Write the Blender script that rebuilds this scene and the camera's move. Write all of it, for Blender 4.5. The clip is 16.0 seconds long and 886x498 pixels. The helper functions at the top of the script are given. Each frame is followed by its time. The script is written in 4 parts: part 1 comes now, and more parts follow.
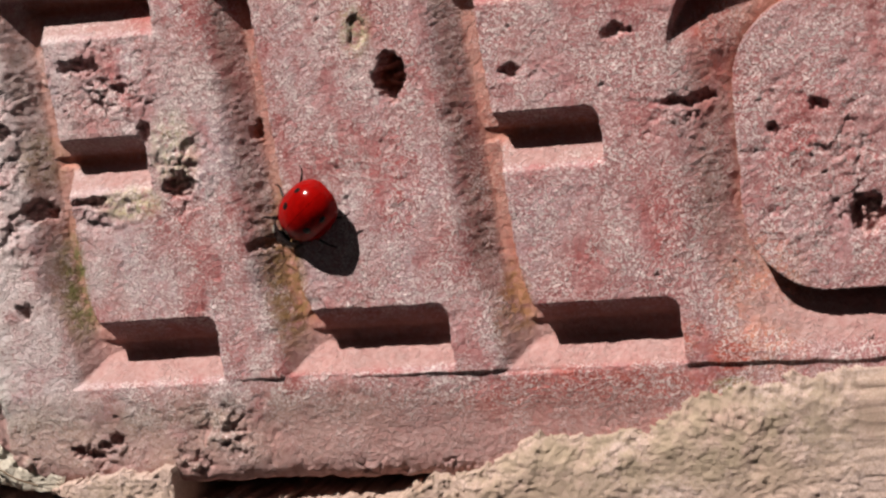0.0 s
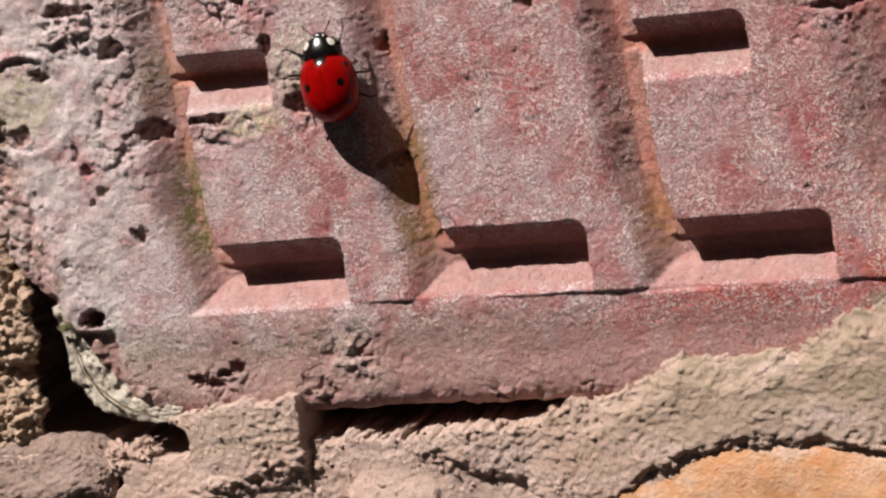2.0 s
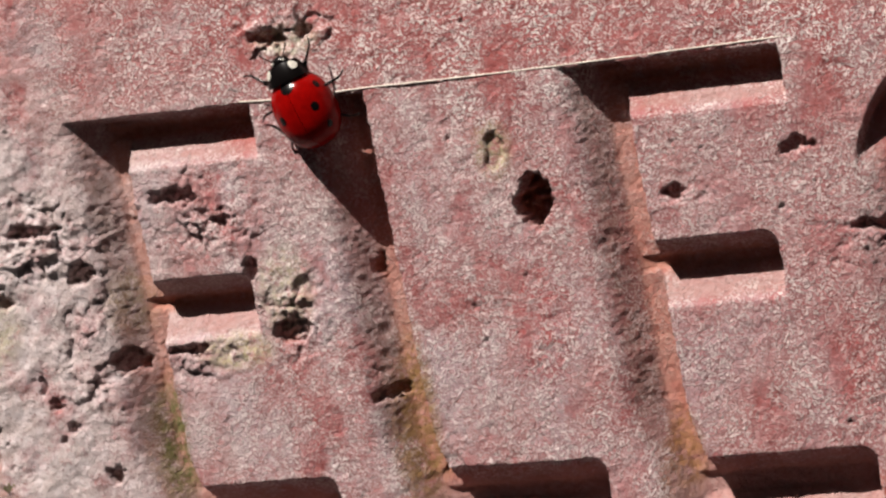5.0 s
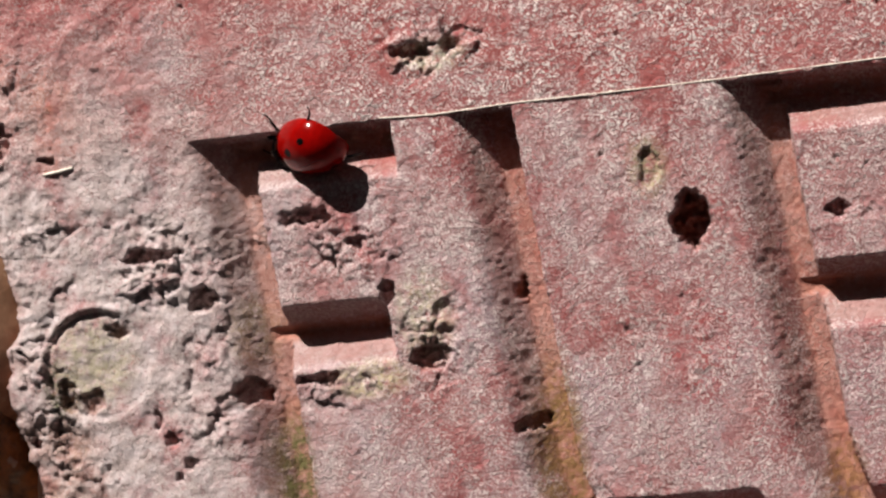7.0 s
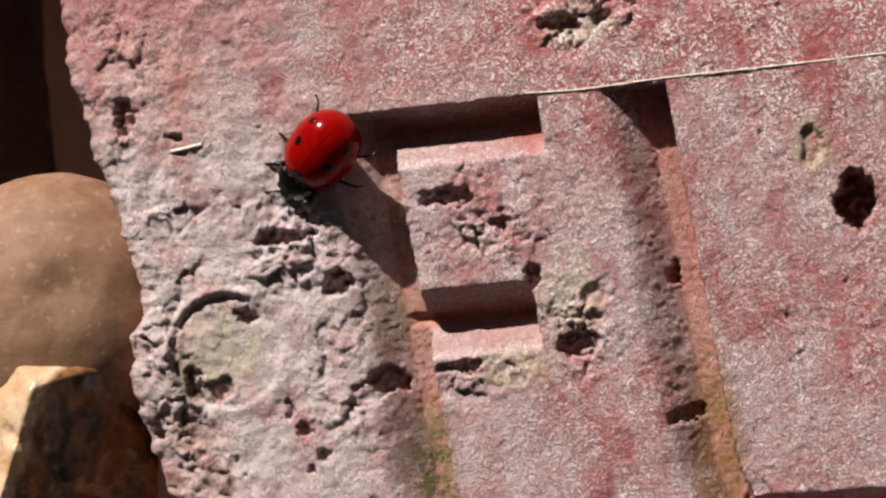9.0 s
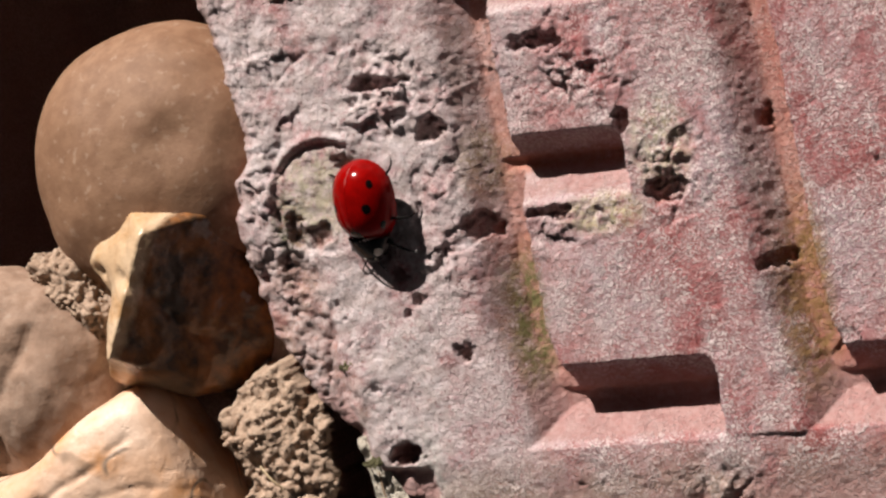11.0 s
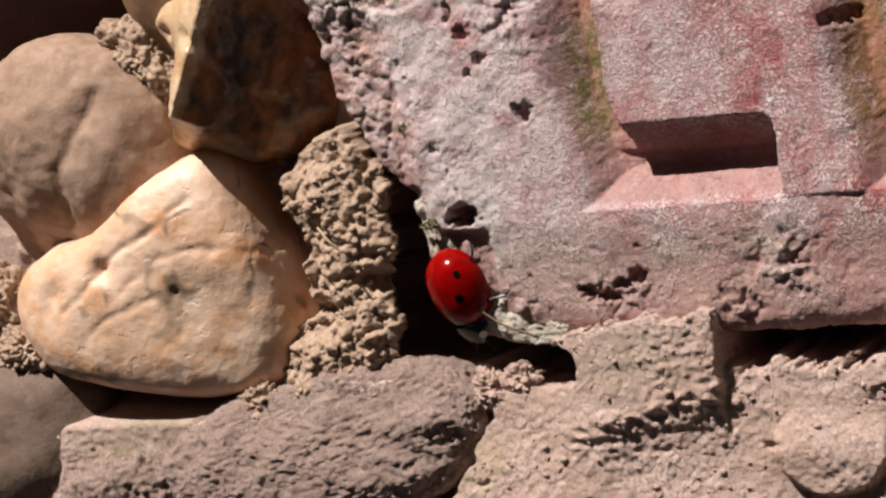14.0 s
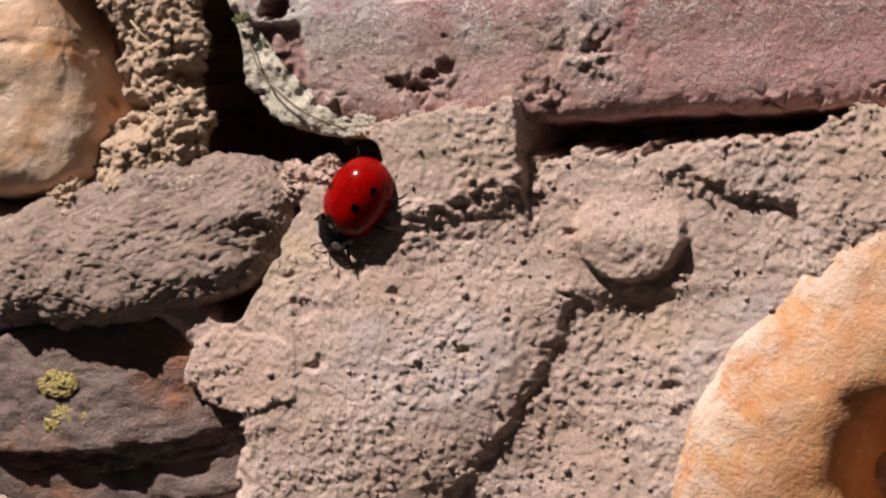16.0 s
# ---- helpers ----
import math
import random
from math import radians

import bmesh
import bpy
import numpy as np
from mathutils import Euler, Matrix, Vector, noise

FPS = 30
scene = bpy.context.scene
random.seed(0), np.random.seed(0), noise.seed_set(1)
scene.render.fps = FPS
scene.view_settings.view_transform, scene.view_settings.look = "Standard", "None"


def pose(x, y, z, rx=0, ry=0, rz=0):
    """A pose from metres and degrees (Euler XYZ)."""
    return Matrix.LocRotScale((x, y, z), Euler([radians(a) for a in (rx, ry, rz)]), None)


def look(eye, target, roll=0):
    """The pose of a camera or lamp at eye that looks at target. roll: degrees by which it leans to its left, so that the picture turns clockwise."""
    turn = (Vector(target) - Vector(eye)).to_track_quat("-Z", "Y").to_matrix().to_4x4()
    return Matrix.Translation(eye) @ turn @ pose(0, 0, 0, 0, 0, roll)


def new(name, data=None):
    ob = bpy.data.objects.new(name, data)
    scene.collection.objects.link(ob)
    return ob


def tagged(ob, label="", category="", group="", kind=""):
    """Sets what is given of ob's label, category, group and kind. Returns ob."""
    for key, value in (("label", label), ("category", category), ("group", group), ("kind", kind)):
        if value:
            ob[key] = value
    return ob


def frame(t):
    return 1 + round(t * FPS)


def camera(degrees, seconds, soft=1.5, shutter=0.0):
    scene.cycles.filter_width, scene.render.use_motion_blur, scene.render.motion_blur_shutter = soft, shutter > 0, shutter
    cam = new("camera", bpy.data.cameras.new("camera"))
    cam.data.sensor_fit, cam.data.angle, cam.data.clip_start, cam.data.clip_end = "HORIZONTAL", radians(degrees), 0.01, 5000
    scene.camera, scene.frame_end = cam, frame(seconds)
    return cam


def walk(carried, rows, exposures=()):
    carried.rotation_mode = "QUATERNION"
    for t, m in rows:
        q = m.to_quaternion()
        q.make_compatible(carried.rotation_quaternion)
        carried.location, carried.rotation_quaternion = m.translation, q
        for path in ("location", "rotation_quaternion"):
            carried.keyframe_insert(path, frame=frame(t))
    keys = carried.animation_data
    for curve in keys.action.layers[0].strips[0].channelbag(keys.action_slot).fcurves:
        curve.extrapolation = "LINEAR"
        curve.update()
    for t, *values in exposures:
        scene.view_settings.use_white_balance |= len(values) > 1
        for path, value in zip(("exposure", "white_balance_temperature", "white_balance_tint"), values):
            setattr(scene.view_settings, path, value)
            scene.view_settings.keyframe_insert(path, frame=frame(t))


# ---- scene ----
cam = camera(21.96, 16.0, 2.4)
PATH = [
    (0.0, pose(0.06970, 0.01426, 0.20850, -6.958, 14.341, -5.527)),
    (0.5, pose(0.06697, 0.01133, 0.20866, -7.592, 14.493, -5.819)),
    (1.0, pose(0.06539, 0.00732, 0.20686, -7.654, 15.216, -6.023)),
    (1.5, pose(0.06210, 0.00388, 0.20481, -6.982, 15.498, -5.973)),
    (2.0, pose(0.05597, 0.00917, 0.20357, -7.758, 14.555, -6.106)),
    (2.5, pose(0.05082, 0.01783, 0.20075, -8.956, 13.488, -6.395)),
    (3.0, pose(0.04907, 0.02222, 0.19672, -8.870, 13.249, -6.632)),
    (3.5, pose(0.05000, 0.02500, 0.19220, -8.495, 13.607, -6.984)),
    (4.0, pose(0.05118, 0.02895, 0.18760, -8.695, 13.839, -7.301)),
    (4.2, pose(0.05226, 0.03007, 0.18538, -8.833, 14.105, -7.529)),
    (6.3, pose(0.03104, 0.00728, 0.18480, -0.954, 10.445, -6.217)),
    (6.5, pose(0.02775, 0.00692, 0.18447, -0.718, 10.048, -6.345)),
    (7.0, pose(0.02007, 0.00887, 0.18403, -0.738, 9.213, -6.298)),
    (7.5, pose(0.01522, 0.00795, 0.18220, 0.066, 9.127, -6.064)),
    (8.0, pose(0.01223, 0.00811, 0.18074, 0.147, 9.177, -5.876)),
    (8.5, pose(0.01002, 0.00502, 0.17859, 0.901, 9.405, -5.728)),
    (9.0, pose(0.00853, 0.00552, 0.17689, 0.293, 9.788, -5.839)),
    (9.2, pose(0.00682, 0.00475, 0.17654, 0.381, 9.597, -5.855)),
    (11.3, pose(0.03344, 0.00675, 0.17006, -5.432, 20.313, -6.986)),
    (11.5, pose(0.03479, 0.00568, 0.16955, -5.610, 20.753, -7.177)),
    (12.0, pose(0.03615, 0.00925, 0.16780, -8.076, 21.197, -7.711)),
    (12.5, pose(0.03932, 0.01488, 0.16340, -11.833, 22.609, -9.015)),
    (13.0, pose(0.04220, 0.01216, 0.15952, -12.605, 24.719, -9.448)),
    (13.5, pose(0.03996, 0.00290, 0.16248, -9.770, 24.764, -7.892)),
    (14.0, pose(0.03606, -0.00819, 0.16760, -6.175, 23.218, -5.739)),
    (14.5, pose(0.03481, -0.01943, 0.17054, -3.154, 21.887, -4.006)),
    (15.0, pose(0.03683, -0.02986, 0.17000, -0.828, 21.423, -2.808)),
    (15.5, pose(0.03822, -0.03621, 0.17007, 0.002, 20.443, -2.163)),
    (16.0, pose(0.03879, -0.02846, 0.17048, -4.268, 19.489, -3.606)),
]
walk(cam, PATH, ((0.0, 0.50, 7000, 13), (16.0, 0.50, 7000, 13)))

# ---- daylight: clear sky and one low sun ----
SUN_WAY = Vector((0.37, -0.93, -0.52)).normalized()
sun = new("sun", bpy.data.lights.new("sun", "SUN"))
sun.data.energy, sun.data.angle, sun.data.color = 5.0, radians(0.55), (1.0, 0.985, 0.95)
sun.matrix_world = look(-SUN_WAY, (0, 0, 0))
world = bpy.data.worlds.new("sky")
scene.world = world
world.use_nodes = True
sky = world.node_tree.nodes.new("ShaderNodeTexSky")
sky.sky_type, sky.sun_disc = "NISHITA", False
sky.air_density, sky.ozone_density, sky.altitude = 0.45, 0.3, 4500
sky.sun_elevation = math.asin(-SUN_WAY.z)
sky.sun_rotation = math.atan2(-SUN_WAY.x, -SUN_WAY.y)
back = world.node_tree.nodes["Background"]
haze = world.node_tree.nodes.new("ShaderNodeHueSaturation")
haze.inputs["Saturation"].default_value = 0.12
world.node_tree.links.new(sky.outputs[0], haze.inputs["Color"])
world.node_tree.links.new(haze.outputs[0], back.inputs[0])
back.inputs[1].default_value = 0.021


# ---- noise ----
TABLE = np.random.RandomState(7).permutation(256)
GRAD = np.random.RandomState(8).normal(size=(256, 3))
GRAD /= np.linalg.norm(GRAD, axis=1)[:, None]


def perlin(x, y, z):
    """Gradient noise on arrays, about -0.7 to 0.7."""
    x, y, z = np.broadcast_arrays(np.asarray(x, float), np.asarray(y, float), np.asarray(z, float))
    xi, yi, zi = np.floor(x).astype(int), np.floor(y).astype(int), np.floor(z).astype(int)
    xf, yf, zf = x - xi, y - yi, z - zi
    u, v, w = (a * a * a * (a * (a * 6 - 15) + 10) for a in (xf, yf, zf))
    out = 0
    for i in (0, 1):
        for j in (0, 1):
            for k in (0, 1):
                g = GRAD[TABLE[(TABLE[(TABLE[(xi + i) & 255] + yi + j) & 255] + zi + k) & 255]]
                dot = g[..., 0] * (xf - i) + g[..., 1] * (yf - j) + g[..., 2] * (zf - k)
                out = out + dot * (u if i else 1 - u) * (v if j else 1 - v) * (w if k else 1 - w)
    return out


def fbm(x, y, z=0.0, size=1.0, octaves=4, seed=0.0, gain=0.5):
    out, a, s = 0, 1.0, 1.0 / size
    for _ in range(octaves):
        out = out + a * perlin(x * s + seed * 17.3, y * s - seed * 9.1, z * s + seed * 3.7)
        a, s = a * gain, s * 2.03
    return out


def ridged(x, y, z=0.0, size=1.0, octaves=4, seed=0.0):
    out, a, s = 0, 1.0, 1.0 / size
    for _ in range(octaves):
        out = out + a * (1 - 2.4 * np.abs(perlin(x * s + seed * 11.3, y * s + seed * 5.9, z * s + seed * 2.3)))
        a, s = a * 0.55, s * 2.1
    return out


def smooth(a, b, x):
    t = np.clip((x - a) / (b - a), 0, 1)
    return t * t * (3 - 2 * t)


def cells(x, y, size, seed):
    """Scattered cells: the distance to the nearest seed, the gap to the next cell, a number for each cell."""
    u, v = x / size, y / size
    ui, vi = np.floor(u).astype(int), np.floor(v).astype(int)
    first, second, mark = np.full(x.shape, 9.0), np.full(x.shape, 9.0), np.zeros(x.shape)
    for i in (-1, 0, 1):
        for j in (-1, 0, 1):
            h = TABLE[(TABLE[(ui + i + seed) & 255] + vi + j) & 255]
            k = TABLE[(h + 71) & 255]
            d = np.hypot(ui + i + h / 256 - u, vi + j + k / 256 - v)
            near = d < first
            second = np.where(near, first, np.minimum(second, d))
            mark = np.where(near, TABLE[(h + k) & 255] / 256, mark)
            first = np.where(near, d, first)
    return first, second - first, mark


def near_line(x, y, pts):
    """The distance from a chain of straight pieces."""
    best = None
    for (ax, ay), (bx, by) in zip(pts[:-1], pts[1:]):
        dx, dy = bx - ax, by - ay
        t = np.clip(((x - ax) * dx + (y - ay) * dy) / (dx * dx + dy * dy), 0, 1)
        d = np.hypot(x - ax - t * dx, y - ay - t * dy)
        best = d if best is None else np.minimum(best, d)
    return best


# ---- meshes; lengths below are millimetres ----
MM = 0.001


def grid_mesh(name, xs, ys, z):
    """A height field as one smooth mesh."""
    nx, ny = len(xs), len(ys)
    gx, gy = np.meshgrid(xs, ys)
    co = np.stack([gx, gy, z], -1).reshape(-1, 3) * MM
    i = (np.arange(ny - 1)[:, None] * nx + np.arange(nx - 1)[None]).ravel()
    quads = np.stack([i, i + 1, i + nx + 1, i + nx], -1)
    return raw_mesh(name, co, quads)


def raw_mesh(name, co, faces):
    me = bpy.data.meshes.new(name)
    n, k = faces.shape
    me.vertices.add(len(co))
    me.vertices.foreach_set("co", np.ascontiguousarray(co, dtype=np.float32).ravel())
    me.loops.add(n * k)
    me.loops.foreach_set("vertex_index", faces.astype(np.int32).ravel())
    me.polygons.add(n)
    me.polygons.foreach_set("loop_start", np.arange(0, n * k, k, dtype=np.int32))
    me.update(calc_edges=True)
    me.polygons.foreach_set("use_smooth", np.ones(n, dtype=bool))
    me.update()
    return me


def steps(*pieces):
    """Grid lines: (start, end, step) after one another."""
    out = [np.arange(a, b, s) for a, b, s in pieces]
    return np.concatenate(out + [[pieces[-1][1]]])


def sphere_points(level):
    bm = bmesh.new()
    bmesh.ops.create_icosphere(bm, subdivisions=level, radius=1)
    co = np.array([v.co[:] for v in bm.verts])
    faces = np.array([[v.index for v in f.verts] for f in bm.faces])
    bm.free()
    return co / np.linalg.norm(co, axis=1)[:, None], faces


SPHERES = {}


def blob(name, radii, level=5, seed=1.0, square=2.0, lumps=(), cuts=(), fine=0.0, flat=0.0, soft=0.0, pushes=(), grooves=(), grains=0.0):
    """A stone or clod: a rounded body with flats cut across it (direction, distance), worn round by soft, dents and
    knobs (place, reach, shift), grooves along chains in its top (chain, width, depth), and lumps (size, height)."""
    if level not in SPHERES:
        SPHERES[level] = sphere_points(level)
    d, faces = SPHERES[level]
    k = (np.abs(d) ** square).sum(1) ** (-1 / square)
    if flat:
        k = (((np.abs(d[:, :2]) ** square).sum(1)) ** (flat / square) + np.abs(d[:, 2]) ** flat) ** (-1 / flat)
    p = d * k[:, None] * np.array(radii)
    for way, far in cuts:
        w = np.array(way, float) / np.linalg.norm(way)
        over = p @ w - far
        if soft:
            over = soft * np.logaddexp(0, over / soft)
        p = p - np.where(over > 0, over - 0.06 * over, 0)[:, None] * w
    for at, reach, shift in pushes:
        q = ((p - np.array(at, float)) ** 2).sum(1) / reach ** 2
        p = p + np.exp(-q)[:, None] * np.array(shift, float)
    out = d / np.array(radii)
    out = out / np.linalg.norm(out, axis=1)[:, None]
    x, y, z = p.T
    for chain, wide, deep in grooves:
        wander = near_line(x + 0.5 * fbm(x, y, z, 2.5, 3, seed + 5), y + 0.5 * fbm(x, y, z, 2.5, 3, seed + 6), chain)
        p = p - out * (deep * (z > 0) * np.exp(-(wander / wide) ** 2) * (0.7 + 0.9 * fbm(x, y, z, 3.0, 2, seed + 7)))[:, None]
    for size, high in lumps:
        p = p + out * (fbm(x, y, z, size, 4, seed) * high)[:, None]
        seed += 1.7
    if fine:
        p = p + out * (ridged(x, y, z, 2.2, 4, seed) * fine)[:, None]
    if grains:
        for size, part in ((1.3, 0.5), (0.7, 1.0), (0.38, 0.7)):
            p = p + out * (grains * part * (2.2 * np.abs(perlin(x / size + seed, y / size, z / size)) - 0.35))[:, None]
    return raw_mesh(name, p * MM, faces)


# ---- materials ----
def material(name):
    m = bpy.data.materials.new(name)
    m.use_nodes = True
    return m, m.node_tree.nodes, m.node_tree.links, m.node_tree.nodes["Principled BSDF"]


def coords(nodes, links):
    """Object coordinates in millimetres."""
    c, s = nodes.new("ShaderNodeTexCoord"), nodes.new("ShaderNodeVectorMath")
    s.operation, s.inputs[1].default_value = "SCALE", (0, 0, 0)
    s.inputs[3].default_value = 1000
    links.new(c.outputs["Object"], s.inputs[0])
    return s.outputs[0]


def noise_tex(nodes, links, where, size, detail=4.0, rough=0.55, low=0.35, high=0.65):
    """Noise with features of that size in millimetres, spread from 0 to 1."""
    n, r = nodes.new("ShaderNodeTexNoise"), nodes.new("ShaderNodeMapRange")
    n.inputs["Scale"].default_value = 1.0 / size
    n.inputs["Detail"].default_value, n.inputs["Roughness"].default_value = detail, rough
    links.new(where, n.inputs["Vector"])
    r.inputs["From Min"].default_value, r.inputs["From Max"].default_value = low, high
    links.new(n.outputs["Fac"], r.inputs["Value"])
    return r.outputs["Result"]


def mix(nodes, links, fac, a, b):
    m = nodes.new("ShaderNodeMix")
    m.data_type = "RGBA"
    for value, socket in ((fac, m.inputs[0]), (a, m.inputs[6]), (b, m.inputs[7])):
        if isinstance(value, tuple):
            socket.default_value = (*value, 1)
        elif isinstance(value, (int, float)):
            socket.default_value = value
        else:
            links.new(value, socket)
    return m.outputs[2]


def times(nodes, links, a, b):
    m = nodes.new("ShaderNodeMath")
    m.operation = "MULTIPLY"
    for value, socket in ((a, m.inputs[0]), (b, m.inputs[1])):
        if isinstance(value, (int, float)):
            socket.default_value = value
        else:
            links.new(value, socket)
    return m.outputs[0]


def bump(nodes, links, shader, heights):
    """Stacked fine relief: (height socket, depth in millimetres)."""
    last = None
    for h, far in heights:
        b = nodes.new("ShaderNodeBump")
        b.inputs["Strength"].default_value = 1.0
        b.inputs["Distance"].default_value = far * MM
        links.new(h, b.inputs["Height"])
        if last:
            links.new(last, b.inputs["Normal"])
        last = b.outputs[0]
    links.new(last, shader.inputs["Normal"])


def spread(n, l, value, low, high):
    r = n.new("ShaderNodeMapRange")
    r.inputs["From Min"].default_value, r.inputs["From Max"].default_value = low, high
    l.new(value, r.inputs["Value"])
    return r.outputs[0]


def stain(n, l, w, at, wide, high, size=1.2):
    """A ragged patch about a place, in millimetres."""
    sub, div, ln = (n.new("ShaderNodeVectorMath") for _ in range(3))
    sub.operation, div.operation, ln.operation = "SUBTRACT", "DIVIDE", "LENGTH"
    sub.inputs[1].default_value = (*at, 0)
    div.inputs[1].default_value = (wide, high, 30)
    l.new(w, sub.inputs[0])
    l.new(sub.outputs[0], div.inputs[0])
    l.new(div.outputs[0], ln.inputs[0])
    return times(n, l, spread(n, l, ln.outputs["Value"], 1.15, 0.6), noise_tex(n, l, w, size, 5, 0.7, 0.36, 0.60))


def threads(n, l, w, size, thick, part):
    """Short curled crystal threads about a tenth of a millimetre thick."""
    curl = n.new("ShaderNodeMath")
    curl.operation, curl.inputs[1].default_value = "PINGPONG", 0.25
    l.new(noise_tex(n, l, w, size, 2, 0.5, 0.30, 0.70), curl.inputs[0])
    return times(n, l, spread(n, l, curl.outputs[0], 0.25 - thick, 0.29 - thick), noise_tex(n, l, w, size * 0.8, 2, 0.5, part, part + 0.06))


def brick_clay():
    m, n, l, s = material("weathered_red_clay")
    w = coords(n, l)
    xyz = n.new("ShaderNodeSeparateXYZ")
    l.new(w, xyz.inputs[0])
    drawn = n.new("ShaderNodeVectorMath")
    drawn.operation, drawn.inputs[1].default_value = "MULTIPLY", (1.0, 0.6, 1.0)
    l.new(w, drawn.inputs[0])
    # crimson clay, patchy, with darker pores
    colour = mix(n, l, noise_tex(n, l, drawn.outputs[0], 4.5, 5, 0.65, 0.36, 0.62), (0.345, 0.078, 0.078), (0.40, 0.165, 0.165))
    colour = mix(n, l, times(n, l, noise_tex(n, l, w, 0.45, 4, 0.65, 0.42, 0.62), 0.55), colour, (0.26, 0.062, 0.058))
    # a thin lilac film of lime in broad patches
    thin = n.new("ShaderNodeMapRange")
    thin.inputs["From Min"].default_value, thin.inputs["From Max"].default_value = 34, -12
    thin.inputs["To Min"].default_value = 0.45
    l.new(xyz.outputs[0], thin.inputs["Value"])
    film = times(n, l, times(n, l, noise_tex(n, l, drawn.outputs[0], 7.5, 7, 0.70, 0.40, 0.56), thin.outputs[0]), noise_tex(n, l, w, 0.8, 5, 0.7, 0.22, 0.55))
    colour = mix(n, l, times(n, l, film, 0.85), colour, mix(n, l, noise_tex(n, l, w, 8.0, 3), (0.53, 0.41, 0.41), (0.48, 0.385, 0.42)))
    # the upper band keeps more of its red
    band = times(n, l, spread(n, l, xyz.outputs[1], 19.0, 22.0), noise_tex(n, l, w, 5.0, 4, 0.65, 0.30, 0.52))
    colour = mix(n, l, times(n, l, band, 0.85), colour, mix(n, l, noise_tex(n, l, w, 0.8, 4, 0.7), (0.36, 0.066, 0.062), (0.42, 0.14, 0.135)))
    for at, wide, high, tint in (((27, -22.5), 15, 4.2, (0.42, 0.085, 0.06)), ((36.3, -16.6), 2.6, 2.0, (0.46, 0.10, 0.07)), ((-46.6, 22.6), 1.9, 2.6, (0.40, 0.07, 0.05)),
                                 ((-42, 24), 3.2, 4.5, (0.52, 0.19, 0.13)), ((-34, -1), 1.6, 7, (0.40, 0.13, 0.13)), ((44, -14), 4.5, 7, (0.55, 0.22, 0.15)), ((-44.6, -9), 2.6, 4.4, (0.40, 0.17, 0.13)), ((-43.4, -6), 3.0, 8.0, (0.38, 0.25, 0.18)), ((-40.2, -15), 2.4, 4.5, (0.42, 0.25, 0.18)), ((41, 12), 2.2, 9, (0.38, 0.09, 0.075)), ((10, 0), 3.5, 6, (0.37, 0.085, 0.085)), ((-40, 22), 4, 3, (0.45, 0.15, 0.12)), ((-46, 27), 3, 4, (0.44, 0.14, 0.11)), ((40.6, -18.3), 2.0, 1.6, (0.46, 0.085, 0.055))):
        colour = mix(n, l, stain(n, l, w, at, wide, high), colour, tint)
    # greyish, sandy and green staining
    end = times(n, l, spread(n, l, xyz.outputs[0], -16, -33), noise_tex(n, l, w, 4.5, 6, 0.68, 0.34, 0.52))
    end = times(n, l, end, spread(n, l, xyz.outputs[1], 34, 16))
    colour = mix(n, l, times(n, l, end, 0.88), colour, mix(n, l, noise_tex(n, l, w, 1.2, 4), (0.46, 0.385, 0.37), (0.68, 0.60, 0.61)))
    low = times(n, l, spread(n, l, xyz.outputs[1], -18.2, -22.0), noise_tex(n, l, w, 5.0, 6, 0.68, 0.34, 0.56))
    low = times(n, l, low, spread(n, l, xyz.outputs[0], 20, -8))
    colour = mix(n, l, times(n, l, low, 0.9), colour, mix(n, l, noise_tex(n, l, w, 0.9, 4), (0.38, 0.28, 0.22), (0.48, 0.36, 0.30)))
    for at, wide, high, tint in (((-24.6, -7), 2.2, 6, (0.17, 0.155, 0.06)), ((-26.3, 4.6), 2.4, 3.2, (0.30, 0.26, 0.15)), ((-43.4, 1.2), 1.6, 2.6, (0.17, 0.17, 0.09)),
                                 ((-2.2, -7), 2.4, 9, (0.25, 0.15, 0.06)), ((-17.0, -0.2), 3.6, 1.8, (0.48, 0.40, 0.25)), ((-12, 4.6), 2.6, 4.2, (0.44, 0.38, 0.27)),
                                 ((-9.2, 25.6), 3.2, 1.6, (0.46, 0.43, 0.33)), ((7.4, 14.6), 1.7, 2.6, (0.38, 0.33, 0.20)), ((-40.5, 3.5), 4.0, 4.0, (0.44, 0.385, 0.28)),
                                 ((-33.6, -20), 1.4, 4.0, (0.50, 0.47, 0.44)), ((20, -14), 2.0, 3.0, (0.28, 0.13, 0.06)), ((25, -21.4), 11, 2.6, (0.40, 0.075, 0.06)), ((40.6, -18.3), 2.3, 1.9, (0.46, 0.085, 0.055)), ((40.6, -21.2), 2.2, 0.8, (0.20, 0.20, 0.085))):
        colour = mix(n, l, stain(n, l, w, at, wide, high, 0.8), colour, tint)
    # lime crystals: fine grains and curled threads, thicker in places
    thick = noise_tex(n, l, drawn.outputs[0], 3.6, 6, 0.7, 0.36, 0.58)
    grains = times(n, l, noise_tex(n, l, w, 0.21, 3, 0.6, 0.53, 0.59), thick)
    colour = mix(n, l, times(n, l, grains, 0.6), colour, (0.74, 0.60, 0.60))
    fewer = n.new("ShaderNodeMapRange")
    fewer.inputs["From Min"].default_value, fewer.inputs["From Max"].default_value = -34, -14
    fewer.inputs["To Min"].default_value = 0.3
    l.new(xyz.outputs[0], fewer.inputs["Value"])
    thick = times(n, l, thick, fewer.outputs[0])
    lace = times(n, l, threads(n, l, w, 0.62, 0.13, 0.40), thick)
    least = n.new("ShaderNodeMapRange")
